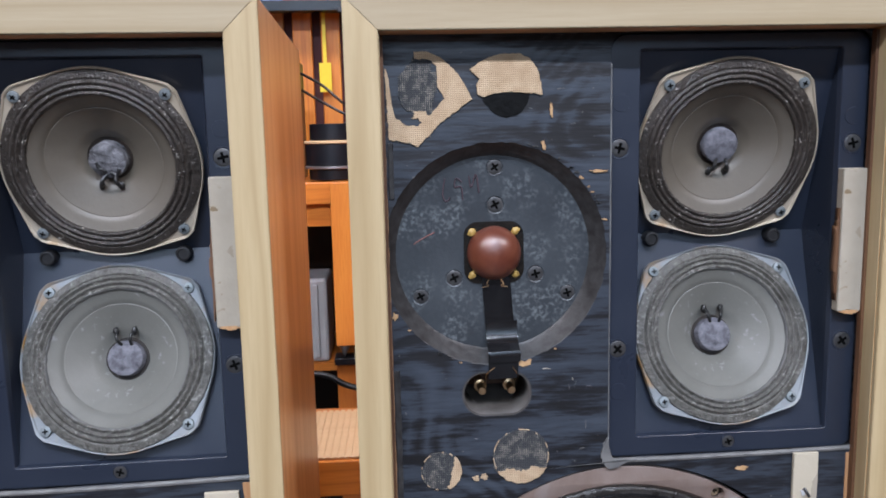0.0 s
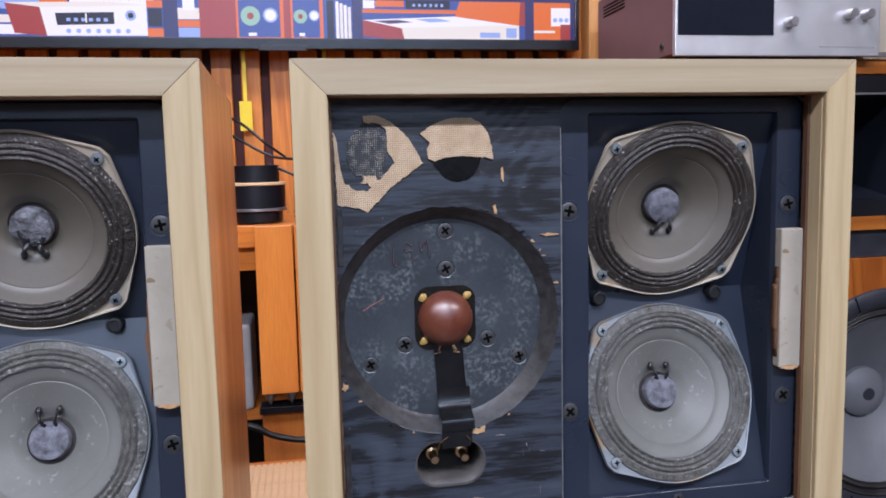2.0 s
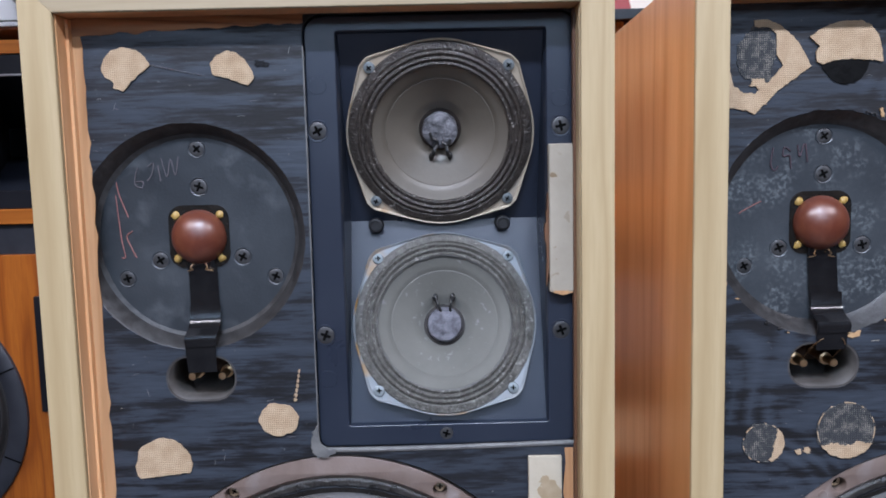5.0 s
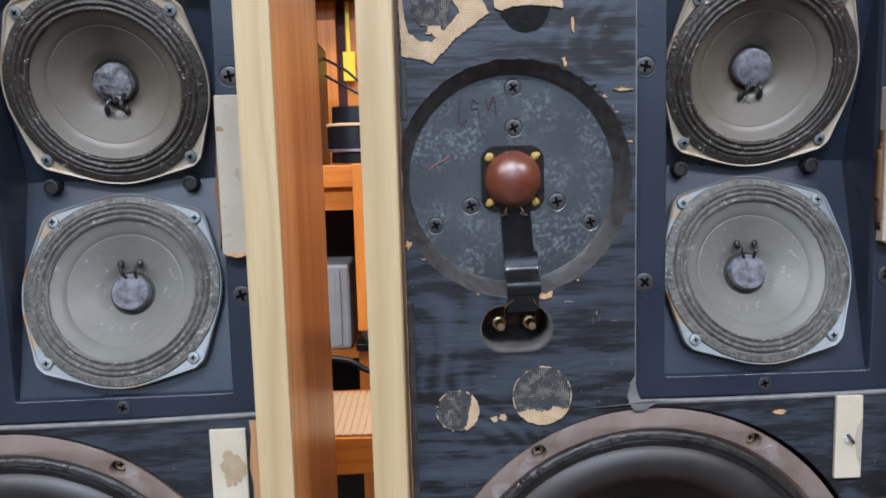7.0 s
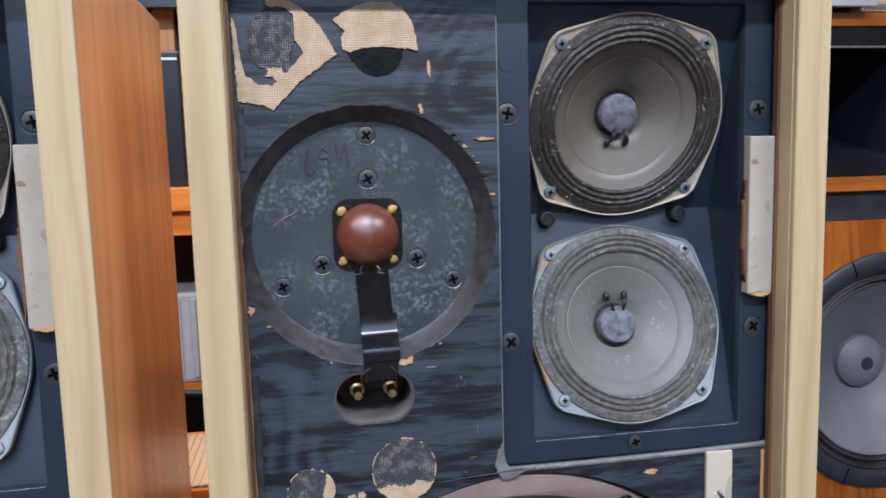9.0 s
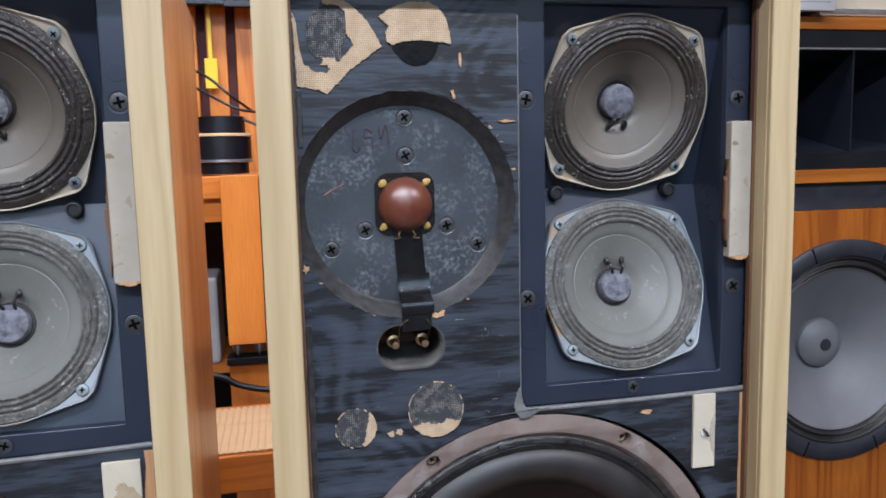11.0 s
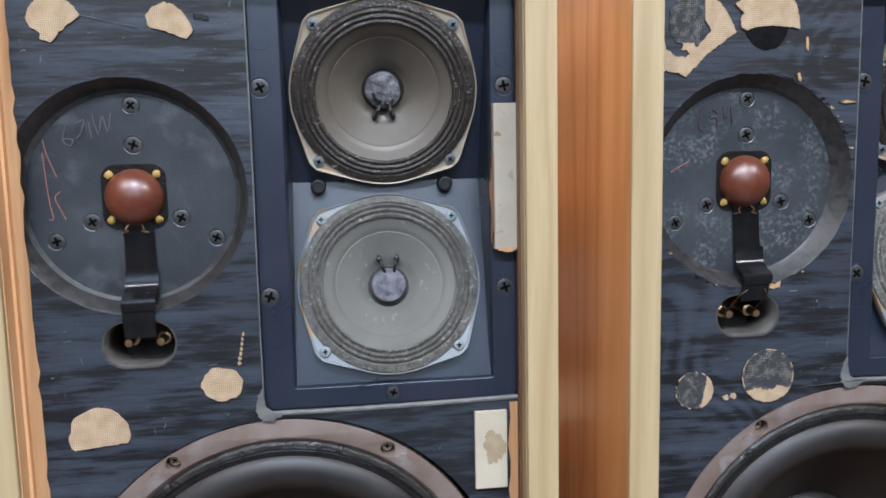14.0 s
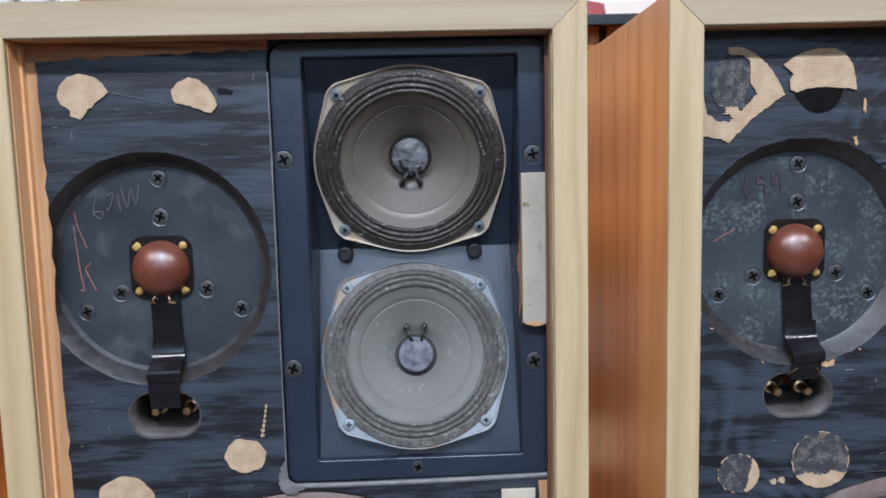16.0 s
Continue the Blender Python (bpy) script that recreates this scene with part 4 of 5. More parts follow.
    part("cement_ridge", lathe(prof, 240, w, flaky), M_TAPE, wf, "thin ridge of shiny black cement", True)
    roll = [(R - 0.0238 - 0.0250 * s, -0.0018 - 0.0075 * math.sin(math.pi * s) ** 0.8 + 0.005 * s) for s in [i / 20 for i in range(21)]]
    part("surround", lathe(roll, 160, w), M_RUBBER, wf, "half-round black rubber surround", True)
    part("cone", lathe([(R - 0.0486, 0.0026), (R - 0.0510, 0.006), (0.040, 0.046), (0.036, 0.040), (0.020, 0.033), (0, 0.031)], 120, w), M_WCONE, wf, "brown-black paper cone", True)
    for k, a in enumerate(seats):
        ax, az = (R - 0.0061) * math.cos(a), (R - 0.0061) * math.sin(a)
        part("bolt_seat", lathe([(0.0046, 0.0040), (0, 0.0041)], 24, w @ Matrix.Translation((ax, 0, az))), M_SLOT, wf, "bottom of a sunken bolt hole, painted dark as shade")
        cross_screw(ax, az, 0.0038, 0.0038, wf, M_BOLT, 0.55, 35 * k, "screw", "dull brass mounting screw", w)
        b = a + radians(5.2 if k % 2 else -5.2)
        part("rivet", lathe([(0.0030, 0), (0.0026, -0.0005), (0, -0.0006)], 16, w @ Matrix.Translation(((R - 0.0058) * math.cos(b), -0.0042, (R - 0.0058) * math.sin(b)))), M_COPPER, wf, "", True)
    return top


def patch(parent, loop, material, thick, label, name="torn_patch"):
    return part(name, cut_plate(on_baffle(loop, parent is left), [], fy(Y_BAF) - thick, fy(Y_BAF) - 0.0001), material, parent, label)


right = loudspeaker(0.0, 0.0, M_PLY_B, M_PLATE_SPOT, "pale-edged wooden loudspeaker, grille removed, with a mottled dome plate")
left = loudspeaker(-0.4395, 1.75, M_PLY_A, M_PLATE, "pale-edged wooden loudspeaker, grille removed, with a scribbled dome plate")

# torn scrim on the mottled one
patch(right, frayed([(0.0169, 1.1097), (0.0255, 1.1101), (0.0346, 1.1058), (0.0445, 1.0971), (0.0509, 1.0884), (0.0561, 1.0776), (0.0460, 1.0704), (0.0341, 1.0619), (0.0179, 1.0456), (0.0119, 1.0489), (-0.0016, 1.0509), (-0.0033, 1.0993), (-0.0009, 1.0957), (0.0006, 1.0764), (0.0031, 1.0663), (0.0100, 1.0605), (0.0184, 1.0600), (0.0277, 1.0682), (0.0371, 1.0783), (0.0324, 1.0860), (0.0324, 1.1000), (0.0277, 1.1043), (0.0171, 1.1053)], 1), M_CLOTH, 0.0011, "torn tan scrim stuck to the baffle")
patch(right, ragged(0.0193, 1.0860, 0.0135, 0.0200, 3, 0.3), M_CLOTH_BLK, 0.0006, "frayed scrim blackened with paint")
patch(right, ragged(0.0206, 1.0663, 0.0055, 0.0032, 17, 0.6), M_CLOTH, 0.0010, "torn tan scrim stuck to the baffle")
patch(right, frayed([(0.0548, 1.0971), (0.0612, 1.1019), (0.0681, 1.1056), (0.0780, 1.1077), (0.0888, 1.1077), (0.0962, 1.1039), (0.1012, 1.0976), (0.1036, 1.0884), (0.1049, 1.0798), (0.0957, 1.0810), (0.0834, 1.0819), (0.0711, 1.0812), (0.0642, 1.0788), (0.0600, 1.0807), (0.0590, 1.0860), (0.0617, 1.0909)], 8), M_CLOTH, 0.0014, "torn tan scrim stuck to the baffle")
patch(right, ragged(0.0802, 1.0807, 0.0165, 0.0158, 9, 0.08, cut=(-0.05, 1, 0.0005)), M_GLUEBLK, 0.0006, "glossy black glue spot below torn scrim")
patch(right, ragged(0.0290, 0.8100, 0.0150, 0.0140, 21, 0.10), M_CLOTH_BLK, 0.0009, "round frayed scrim patch blackened with paint")
patch(right, crescent(0.0290, 0.8100, 0.0150, -68, 46, 27), M_CLOTH, 0.0013, "torn tan scrim stuck to the baffle")
patch(right, ragged(0.0880, 0.8190, 0.0208, 0.0205, 22, 0.06), M_CLOTH_BLK, 0.0009, "round frayed scrim patch blackened with paint")
for px, pz, pr, spans in ((0.0880, 0.8190, 0.0206, ((-20, 8), (14, 30), (52, 60), (70, 96), (118, 126), (140, 171), (180, 208))), (0.0290, 0.8100, 0.0148, ((52, 66), (80, 88), (120, 150), (163, 172), (186, 204), (222, 236), (250, 262)))):
    for k, (a0, a1) in enumerate(spans):
        patch(right, torn_arc(px, pz, pr - 0.0006, pr, a0 + 2, a1 - 2, 6 + k, 1.0, 16), M_CLOTH, 0.0011, "", "thread")
patch(right, crescent(0.0882, 0.8190, 0.0210, -150, -28, 23), M_CLOTH, 0.0013, "torn tan scrim stuck to the baffle")
patch(right, ragged(0.0545, 0.8030, 0.0022, 0.0020, 24, 0.4), M_CLOTH, 0.0009, "tan speck of scrim")
patch(right, ragged(0.0605, 0.8040, 0.0023, 0.0021, 25, 0.4), M_CLOTH, 0.0009, "tan speck of scrim")
patch(right, ragged(0.2555, 0.8010, 0.0040, 0.0016, 26, 0.5), M_SPLINTER, 0.0010, "bare splintered spot")
patch(right, frayed([(0.0915 + a, 0.8885 + b) for a, b in ((-0.0048, -0.0010), (-0.0040, 0.0018), (0.0020, 0.0026), (0.0046, 0.0036), (0.0040, -0.0004), (-0.0010, -0.0020))], 28, 0.0010), M_SPLINTER, 0.0010, "bare splintered spot")
patch(right, ragged(0.1110, 1.0690, 0.0010, 0.0038, 30, 0.8), M_SPLINTER, 0.0010, "bare splintered spot")
patch(right, ragged(0.1055, 1.0450, 0.0012, 0.0030, 31, 0.8), M_SPLINTER, 0.0014, "bare splintered spot")
patch(right, ragged(0.1440, 1.0265, 0.0048, 0.0007, 32, 1.0), M_SPLINTER, 0.0012, "bare splintered spot")
patch(right, ragged(-0.0010, 0.9270, 0.0018, 0.0024, 33, 0.8), M_SPLINTER, 0.0010, "bare splintered spot")
rnd = random.Random(12)
for k in range(26):
    a = radians(rnd.choice((rnd.uniform(15, 75), rnd.uniform(205, 330))))
    patch(right, ragged(0.0713 + 0.0812 * math.cos(a), 0.9685 + 0.0812 * math.sin(a), rnd.uniform(0.0005, 0.0017), rnd.uniform(0.0003, 0.0009), 40 + k, 0.8, 14), M_RING if k % 3 else M_SPLINTER, 0.0009, "", "splinter")

# torn scrim on the scribbled one
D = 0.4395
top_z, side = Z0 + 0.6865 - 0.0224, X0 - 0.1935 + 0.0226
bare = [(side, top_z)]
for k in range(61):
    bx = side + 0.158 * k / 60
    bare.append((bx, 1.1068 + 0.0065 * (k / 60) ** 0.7 + 0.0016 * noise.fractal(Vector((bx * 90, 2, 5)), 0.9, 2.2, 4)))
bare.append((side + 0.158, top_z))
part("bare_edge", cut_plate(f2(bare), [], fy(Y_BAF) - 0.0007, fy(Y_BAF) - 0.0001), M_BARE, left, "bare tan edge left unpainted")
patch(left, frayed([(0.0169, 1.1008), (0.0242, 1.1021), (0.0334, 1.1001), (0.0393, 1.0955), (0.0426, 1.0889), (0.0380, 1.0857), (0.0334, 1.0824), (0.0314, 1.0797), (0.0281, 1.0791), (0.0262, 1.0751), (0.0231, 1.0721), (0.0163, 1.0745), (0.0173, 1.0778), (0.0143, 1.0804), (0.0110, 1.0817), (0.0086, 1.0876), (0.0110, 1.0942)], 51), M_CLOTH, 0.0012, "torn tan scrim stuck to the baffle")
patch(left, frayed([(0.0847, 1.0903), (0.0894, 1.0955), (0.0966, 1.0984), (0.1032, 1.0968), (0.1084, 1.0922), (0.1131, 1.0850), (0.1150, 1.0797), (0.1104, 1.0745), (0.1032, 1.0764), (0.0966, 1.0797), (0.0861, 1.0817)], 53), M_CLOTH, 0.0012, "torn tan scrim stuck to the baffle")
part("glue_thread", tube([F(x, z, Y_BAF - 0.0008) for x, z in ((0.0430, 1.0890), (0.0520, 1.0865), (0.0650, 1.0835), (0.0835, 1.0797))], 0.00016, 6), M_SILVER, left, "hair-thin strand of dried glue", True)
patch(left, ragged(-0.3190 + D, 1.0890, 0.0050, 0.0018, 54, 0.7), M_TAPE, 0.0008, "small glossy black glue spot")
patch(left, ragged(-0.3185 + D, 0.8335, 0.0142, 0.0122, 55, 0.09), M_CLOTH, 0.0012, "torn tan scrim stuck to the baffle")
patch(left, ragged(-0.4045 + D, 0.8020, 0.0205, 0.0190, 56, 0.08, cut=(0.1, -1, 0.0090)), M_CLOTH, 0.0012, "torn tan scrim stuck to the baffle")
for k in range(7):
    patch(left, ragged(-0.3060 + D + 0.0006 * k, 0.848 + 0.0035 * k, 0.0013 - 0.0001 * k, 0.0013, 60 + k, 0.5, 16), M_CLOTH, 0.0008, "", "tan_speck")


# short pale scratches and chips in the black paint
for side_ob, seed in ((right, 5), (left, 9)):
    rnd = random.Random(seed)
    made = 0
    while made < 22:
        x, z = rnd.uniform(0.002, 0.145), rnd.uniform(0.79, 1.10)
        if math.hypot(x - 0.0690, z - 0.9690) < 0.086 or math.hypot(x - 0.1615, z - 0.6515) < 0.165 or (0.035 < x < 0.105 and 0.84 < z < 0.89):
            continue
        made += 1
        a, d = rnd.choice((rnd.uniform(-15, 15), rnd.uniform(70, 110))), rnd.uniform(0.0006, 0.0030)
        u, v = d * math.cos(radians(a)), d * math.sin(radians(a))
        part("scratch", tube([F(x - u, z - v, Y_BAF), F(x, z + 0.0003, Y_BAF - 0.0001), F(x + u, z + v, Y_BAF)], rnd.uniform(0.00010, 0.00022), 5), rnd.choice((M_CHALK, M_GLUEBEAD, M_GLUEBEAD, M_STRIP)), side_ob)


# hand scribbles on the plates, thin raised strokes
def scribble(parent, strokes, material, r=0.00035):
    for s in strokes:
        part("scribble", tube([F(x, z, Y_PLATE - 0.0012) for x, z in s], r, 6), material, parent, "scribbled pencil mark")


lp = [o for o in left.children if o.name.startswith("dome_plate")][0]
rp = [o for o in right.children if o.name.startswith("dome_plate")][0]
scribble(lp, [[(-0.4105 + D, 1.0190), (-0.4130 + D, 1.0080), (-0.4085 + D, 1.0045), (-0.4070 + D, 1.0085), (-0.4120 + D, 1.0090)],
              [(-0.4030 + D, 1.0195), (-0.3990 + D, 1.0215), (-0.4010 + D, 1.0130), (-0.4040 + D, 1.0095)],
              [(-0.3960 + D, 1.0200), (-0.3945 + D, 1.0090)],
              [(-0.3935 + D, 1.0250), (-0.3900 + D, 1.0120), (-0.3870 + D, 1.0240), (-0.3840 + D, 1.0130), (-0.3815 + D, 1.0260)]], M_CHALK)
scribble(lp, [[(-0.4260 + D, 1.0090), (-0.4245 + D, 1.0000), (-0.4190 + D, 0.9840)], [(-0.4270 + D, 1.0000), (-0.4250 + D, 0.9700), (-0.4230 + D, 0.9560), (-0.4255 + D, 0.9555)],
              [(-0.4170 + D, 0.9740), (-0.4210 + D, 0.9700), (-0.4180 + D, 0.9620), (-0.4150 + D, 0.9550)]], M_CHALK_R)
scribble(rp, [[(0.0360, 1.0225), (0.0345, 1.0110), (0.0370, 1.0065), (0.0395, 1.0095)], [(0.0480, 1.0200), (0.0440, 1.0225), (0.0430, 1.0165), (0.0475, 1.0165), (0.0485, 1.0075)],
              [(0.0530, 1.0240), (0.0545, 1.0160), (0.0580, 1.0250), (0.0600, 1.0120)]], M_CHALK_D, 0.0005)
scribble(rp, [[(0.0130, 0.9770), (0.0200, 0.9810), (0.0280, 0.9850)]], M_CHALK_R, 0.0003)


# ---- the room ----
def setting(name, bm, mat, label="", category=""):
    return tagged(part(name, bm, mat), label, category, "", "structure")


YW = 1.875 * K
setting("floor", box(-3.2, 3.0, -3.2, YW + 0.25, -0.1, 0.0), M_FLOOR, "dark wooden floor", "floor")
setting("ceiling", box(-3.2, 3.0, -3.2, YW + 0.25, CEIL, CEIL + 0.1), M_CEIL, "plain pale grey ceiling", "ceiling")
wn = setting("wall_north", box(-3.2, 3.0, YW + 0.020, YW + 0.15, 0.0, CEIL), M_GAPWALL, "maroon wall faced with upright cedar slats", "wall")
south = cut_plate([(-3.2, 0.0), (3.0, 0.0), (3.0, CEIL), (-3.2, CEIL)], [[(-1.6, 1.65), (1.4, 1.65), (1.4, 2.2), (-1.6, 2.2)]], -3.2, -3.1)
setting("wall_south", south, M_WALL, "plain brown wall with an added high window", "wall")
win = tagged(new("window_1"), "unseen high window, added for bluish reflections", "window", "", "structure")
for a, b, c, d in ((-1.6, 1.4, 1.65, 1.69), (-1.6, 1.4, 2.16, 2.20), (-1.6, -1.56, 1.691, 2.159), (1.36, 1.4, 1.691, 2.159)):
    part("window_frame", box(a, b, -3.19, -3.15, c, d, 0.002), M_CEIL, win)
setting("wall_west", box(-3.2, -3.1, -3.1, YW + 0.02, 0.0, CEIL), M_WALL, "plain brown wall", "wall")
setting("wall_east", box(2.9, 3.0, -3.1, YW + 0.02, 0.0, CEIL), M_WALL, "plain brown wall", "wall")
sx = -1.45
k = 0
while sx < 1.45:
    wd = 0.0390
    ob = part("slat", box(sx, sx + wd, YW, YW + 0.0185, 0.02, CEIL - 0.02, 0.002), M_SLAT_PALE if k % 26 == 21 else M_SLAT, wn)
    sx += 0.0570
    k += 1
post = setting("trim", box(0.664 * K, 0.742 * K, YW - 0.05, YW - 0.002, 0, CEIL, 0.003), M_SLAT_PALE, "pale orange wooden post on the wall", "post")
for lx, ly, a, b, w, tint in LAMPS:
    cl = empty("ceiling_light", pose(lx, ly, CEIL), "unseen flat white ceiling light panel", "ceiling light", "ceiling lights")
    part("housing", cut_plate([(-a / 2 - 0.03, -b / 2 - 0.03), (a / 2 + 0.03, -b / 2 - 0.03), (a / 2 + 0.03, b / 2 + 0.03), (-a / 2 - 0.03, b / 2 + 0.03)], [], 0, 0.03), M_CEIL, cl).rotation_euler = (radians(-90), 0, 0)
    part("diffuser", box(-a / 2, a / 2, -b / 2, b / 2, -0.045, -0.031), M_LAMP, cl)


def kbox(x0, x1, y0, y1, z0, z1, bevel=0.0):
    return box(x0 * K, x1 * K, y0 * K, y1 * K, z0 * K, z1 * K, bevel)


# bench under the pair
bench = empty("bench", pose(0, 0, 0), "plain low dark wooden bench under the loudspeakers", "bench")
part("bench_top", kbox(-0.62, 0.52, 0.44, 0.90, 0.415, Z0 - 0.0003, 0.003), M_TEAK_H, bench)
for a in (-0.58, 0.42):
    for b in (0.46, 0.82):
        part("leg", kbox(a, a + 0.06, b, b + 0.06, 0.0, 0.4145, 0.002), M_TEAK, bench)

# low table with a ribbed mat behind the gap
tab = empty("side_table", pose(0, 0, 0), "low orange wooden table behind the loudspeakers", "table")
part("tabletop", kbox(-0.55, 0.45, 1.018, 1.235, 0.560, 0.612, 0.002), M_BENCH, tab)
for a in (-0.53, 0.39):
    for b in (1.03, 1.18):
        part("leg", kbox(a, a + 0.04, b, b + 0.04, 0.0, 0.5595, 0.002), M_TEAK, tab)
mat_thing = empty("ribbed_mat", pose(0, 0, 0.6124 * K), "cream ribbed mat lying on the low table", "mat")
part("backing", box(-0.40 * K, 0.30 * K, 1.024 * K, 1.210 * K, 0.0, 0.0016), M_RIB, mat_thing)
rib = part("rib", box(0.0, 0.0072 * K, 1.022 * K, 1.212 * K, 0.0017, 0.0036, 0.0006, None, 1), M_RIB, mat_thing)
for k in range(72):
    one = rib if k == 0 else new("rib", rib.data)
    one.parent = mat_thing
    one.location = ((-0.40 + 0.0098 * k) * K, 0, 0)

# desk with a dark bay, and two slender orange boxes on spikes before it
desk = empty("desk", pose(0, 0, 0), "orange wooden desk with an open dark bay", "desk")
part("desktop", kbox(-0.75, 0.40, 1.47, 1.82, 0.932, 0.974, 0.002), M_BENCH, desk)
part("apron", kbox(-0.72, 0.38, 1.485, 1.51, 0.889, 0.9315), M_BENCH, desk)
# Back board painted near-black for the bay's shade.
part("back_board", kbox(-0.72, 0.38, 1.78, 1.80, 0.0, 0.9315), M_HOLLOW_SHADE, desk)
for a in (-0.74, 0.35):
    part("side_board", kbox(a, a + 0.03, 1.52, 1.7795, 0.0, 0.9315), M_TEAK, desk)
part("bottom_board", kbox(-0.709, 0.349, 1.52, 1.7795, 0.590, 0.605), M_TEAK_H, desk)
gb = empty("grey_box", pose(-0.165 * K, 1.60 * K, 0.6055 * K), "grey ribbed metal box in the desk's dark bay", "box")
part("casing", box(-0.10, 0.022, -0.06, 0.06, 0.0, 0.150, 0.006), M_GREYBOX, gb)
for i in range(5):
    part("fin", box(-0.098 + 0.024 * i, -0.090 + 0.024 * i, -0.066, -0.0605, 0.01, 0.14, 0.001), M_GREYBOX, gb)
st = empty("plinth", pose(0, 0, 0), "dark slab on an orange block", "plinth")
part("slab", kbox(-0.122, 0.075, 1.425, 1.468, 0.628, 0.641, 0.001), M_BLACKPAINT, st)
part("block", kbox(-0.118, 0.070, 1.432, 1.466, 0.0, 0.6275, 0.001), M_BOXWOOD, st)
for a, b in ((-0.116, -0.0495), (-0.0465, 0.070)):
    sb = empty("orange_box", pose(0, 0, 0), "slender orange wooden box standing on metal spikes", "box", "boxes on spikes")
    part("body", kbox(a, b, 1.415, 1.462, 0.668, 0.976, 0.0015), M_BOXWOOD, sb)
    for q in (a + 0.014, b - 0.014):
        part("spike", lathe([(0.0, 0.0235), (0.003, 0.018), (0.0085, 0.006), (0.0085, 0.0)], 20, pose(q * K, 1.435 * K, 0.6415 * K + 0.0235, -90, 0, 0)), M_SILVER, sb, "", True)
# black deck with silver bands on the box and desk
dk = empty("turntable_motor", pose(0, 0, 0), "black round deck with silver bands", "audio device")
for r, z0, z1, mt, nm in ((0.048, 0.977, 0.998, M_BLACKPAINT, "foot"), (0.056, 0.9982, 1.004, M_SILVER, "band"), (0.054, 1.0042, 1.046, M_BLACKPAINT, "body"), (0.056, 1.0462, 1.052, M_RIB, "band"), (0.044, 1.0522, 1.084, M_BLACKPAINT, "cap")):
    part(nm, lathe([(0, z0 * K), (r * K * 0.97, z0 * K), (r * K, z0 * K + 0.001), (r * K, z1 * K - 0.001), (r * K * 0.97, z1 * K), (0, z1 * K)], 48, Matrix.Translation((-0.115 * K, 1.525 * K, 0)) @ Matrix(((1, 0, 0, 0), (0, 0, -1, 0), (0, 1, 0, 0), (0, 0, 0, 1)))), mt, dk, "", True)
pg = empty("plug_box", pose(0, 0, 0), "small black connector block on the desk", "connector")
part("body", kbox(-0.034, 0.004, 1.48, 1.52, 0.9745, 1.013, 0.003), M_BLACKPAINT, pg)
part("label_plate", kbox(-0.022, -0.006, 1.4765, 1.4798, 0.990, 1.003), M_SILVER, pg)
tagged(part("violet_cable", tube([(x * K, y * K, z * K) for x, y, z in ((-0.041, 1.50, 0.988), (-0.036, 1.44, 0.992), (-0.030, 1.405, 0.960), (-0.021, 1.403, 0.86), (-0.013, 1.404, 0.76), (-0.008, 1.405, 0.68), (-0.002, 1.406, 0.62))], 0.0042), M_VIOLET, smooth=True), "shiny violet loudspeaker cable hanging from the desk", "cable")
tagged(part("black_cable", tube([(x * K, y * K, z * K) for x, y, z in ((-0.30, 1.40, 0.63), (-0.15, 1.395, 0.622), (-0.10, 1.392, 0.600), (-0.05, 1.39, 0.588), (0.02, 1.39, 0.586), (0.08, 1.40, 0.60))], 0.005), M_LEAD, smooth=True), "slack black cable behind the low table", "cable")
for pts in (((-0.18, 1.62, 1.155), (-0.13, 1.58, 1.125), (-0.08, 1.57, 1.100), (-0.02, 1.60, 1.095)), ((-0.20, 1.66, 1.20), (-0.14, 1.60, 1.165), (-0.10, 1.58, 1.13), (-0.06, 1.60, 1.10)), ((-0.09, 1.52, 1.085), (-0.05, 1.50, 1.068), (-0.01, 1.50, 1.045), (0.05, 1.52, 1.02))):
    tagged(part("thin_cable", tube([(x * K, y * K, z * K) for x, y, z in pts], 0.0024), M_LEAD, smooth=True), "thin black cable strung above the desk", "cable")
# black amplifier units on the desk at the sides of the gap
for a, b, z1 in ((-0.42, -0.185, 1.215), (0.155, 0.215, 1.232), (0.235, 0.33, 1.232)):
    am = empty("black_unit", pose(0, 0, 0), "black metal audio unit with a silver top edge on the desk", "amplifier", "black units")
    part("casing", kbox(a, b, 1.52, 1.70, 0.9745, z1, 0.003), M_BLACKPAINT, am)
    part("front_trim", kbox(a + 0.004, b - 0.004, 1.5165, 1.5195, z1 - 0.016, z1 - 0.012), M_SILVER, am)
for tx, tz in ((-0.150, 1.205), (0.032, 1.208)):
    tg = empty("yellow_tag", pose(tx * K, 1.852 * K, tz * K), "yellow card tag hanging from a yellow string", "tag", "yellow tags")
    part("card", box(-0.012, 0.012, -0.0008, 0.0008, -0.034, 0.024, 0.0003), M_YELLOW, tg)
    part("string", box(-0.0035, 0.0035, -0.0005, 0.0005, 0.0243, 0.150), M_YELLOW, tg)


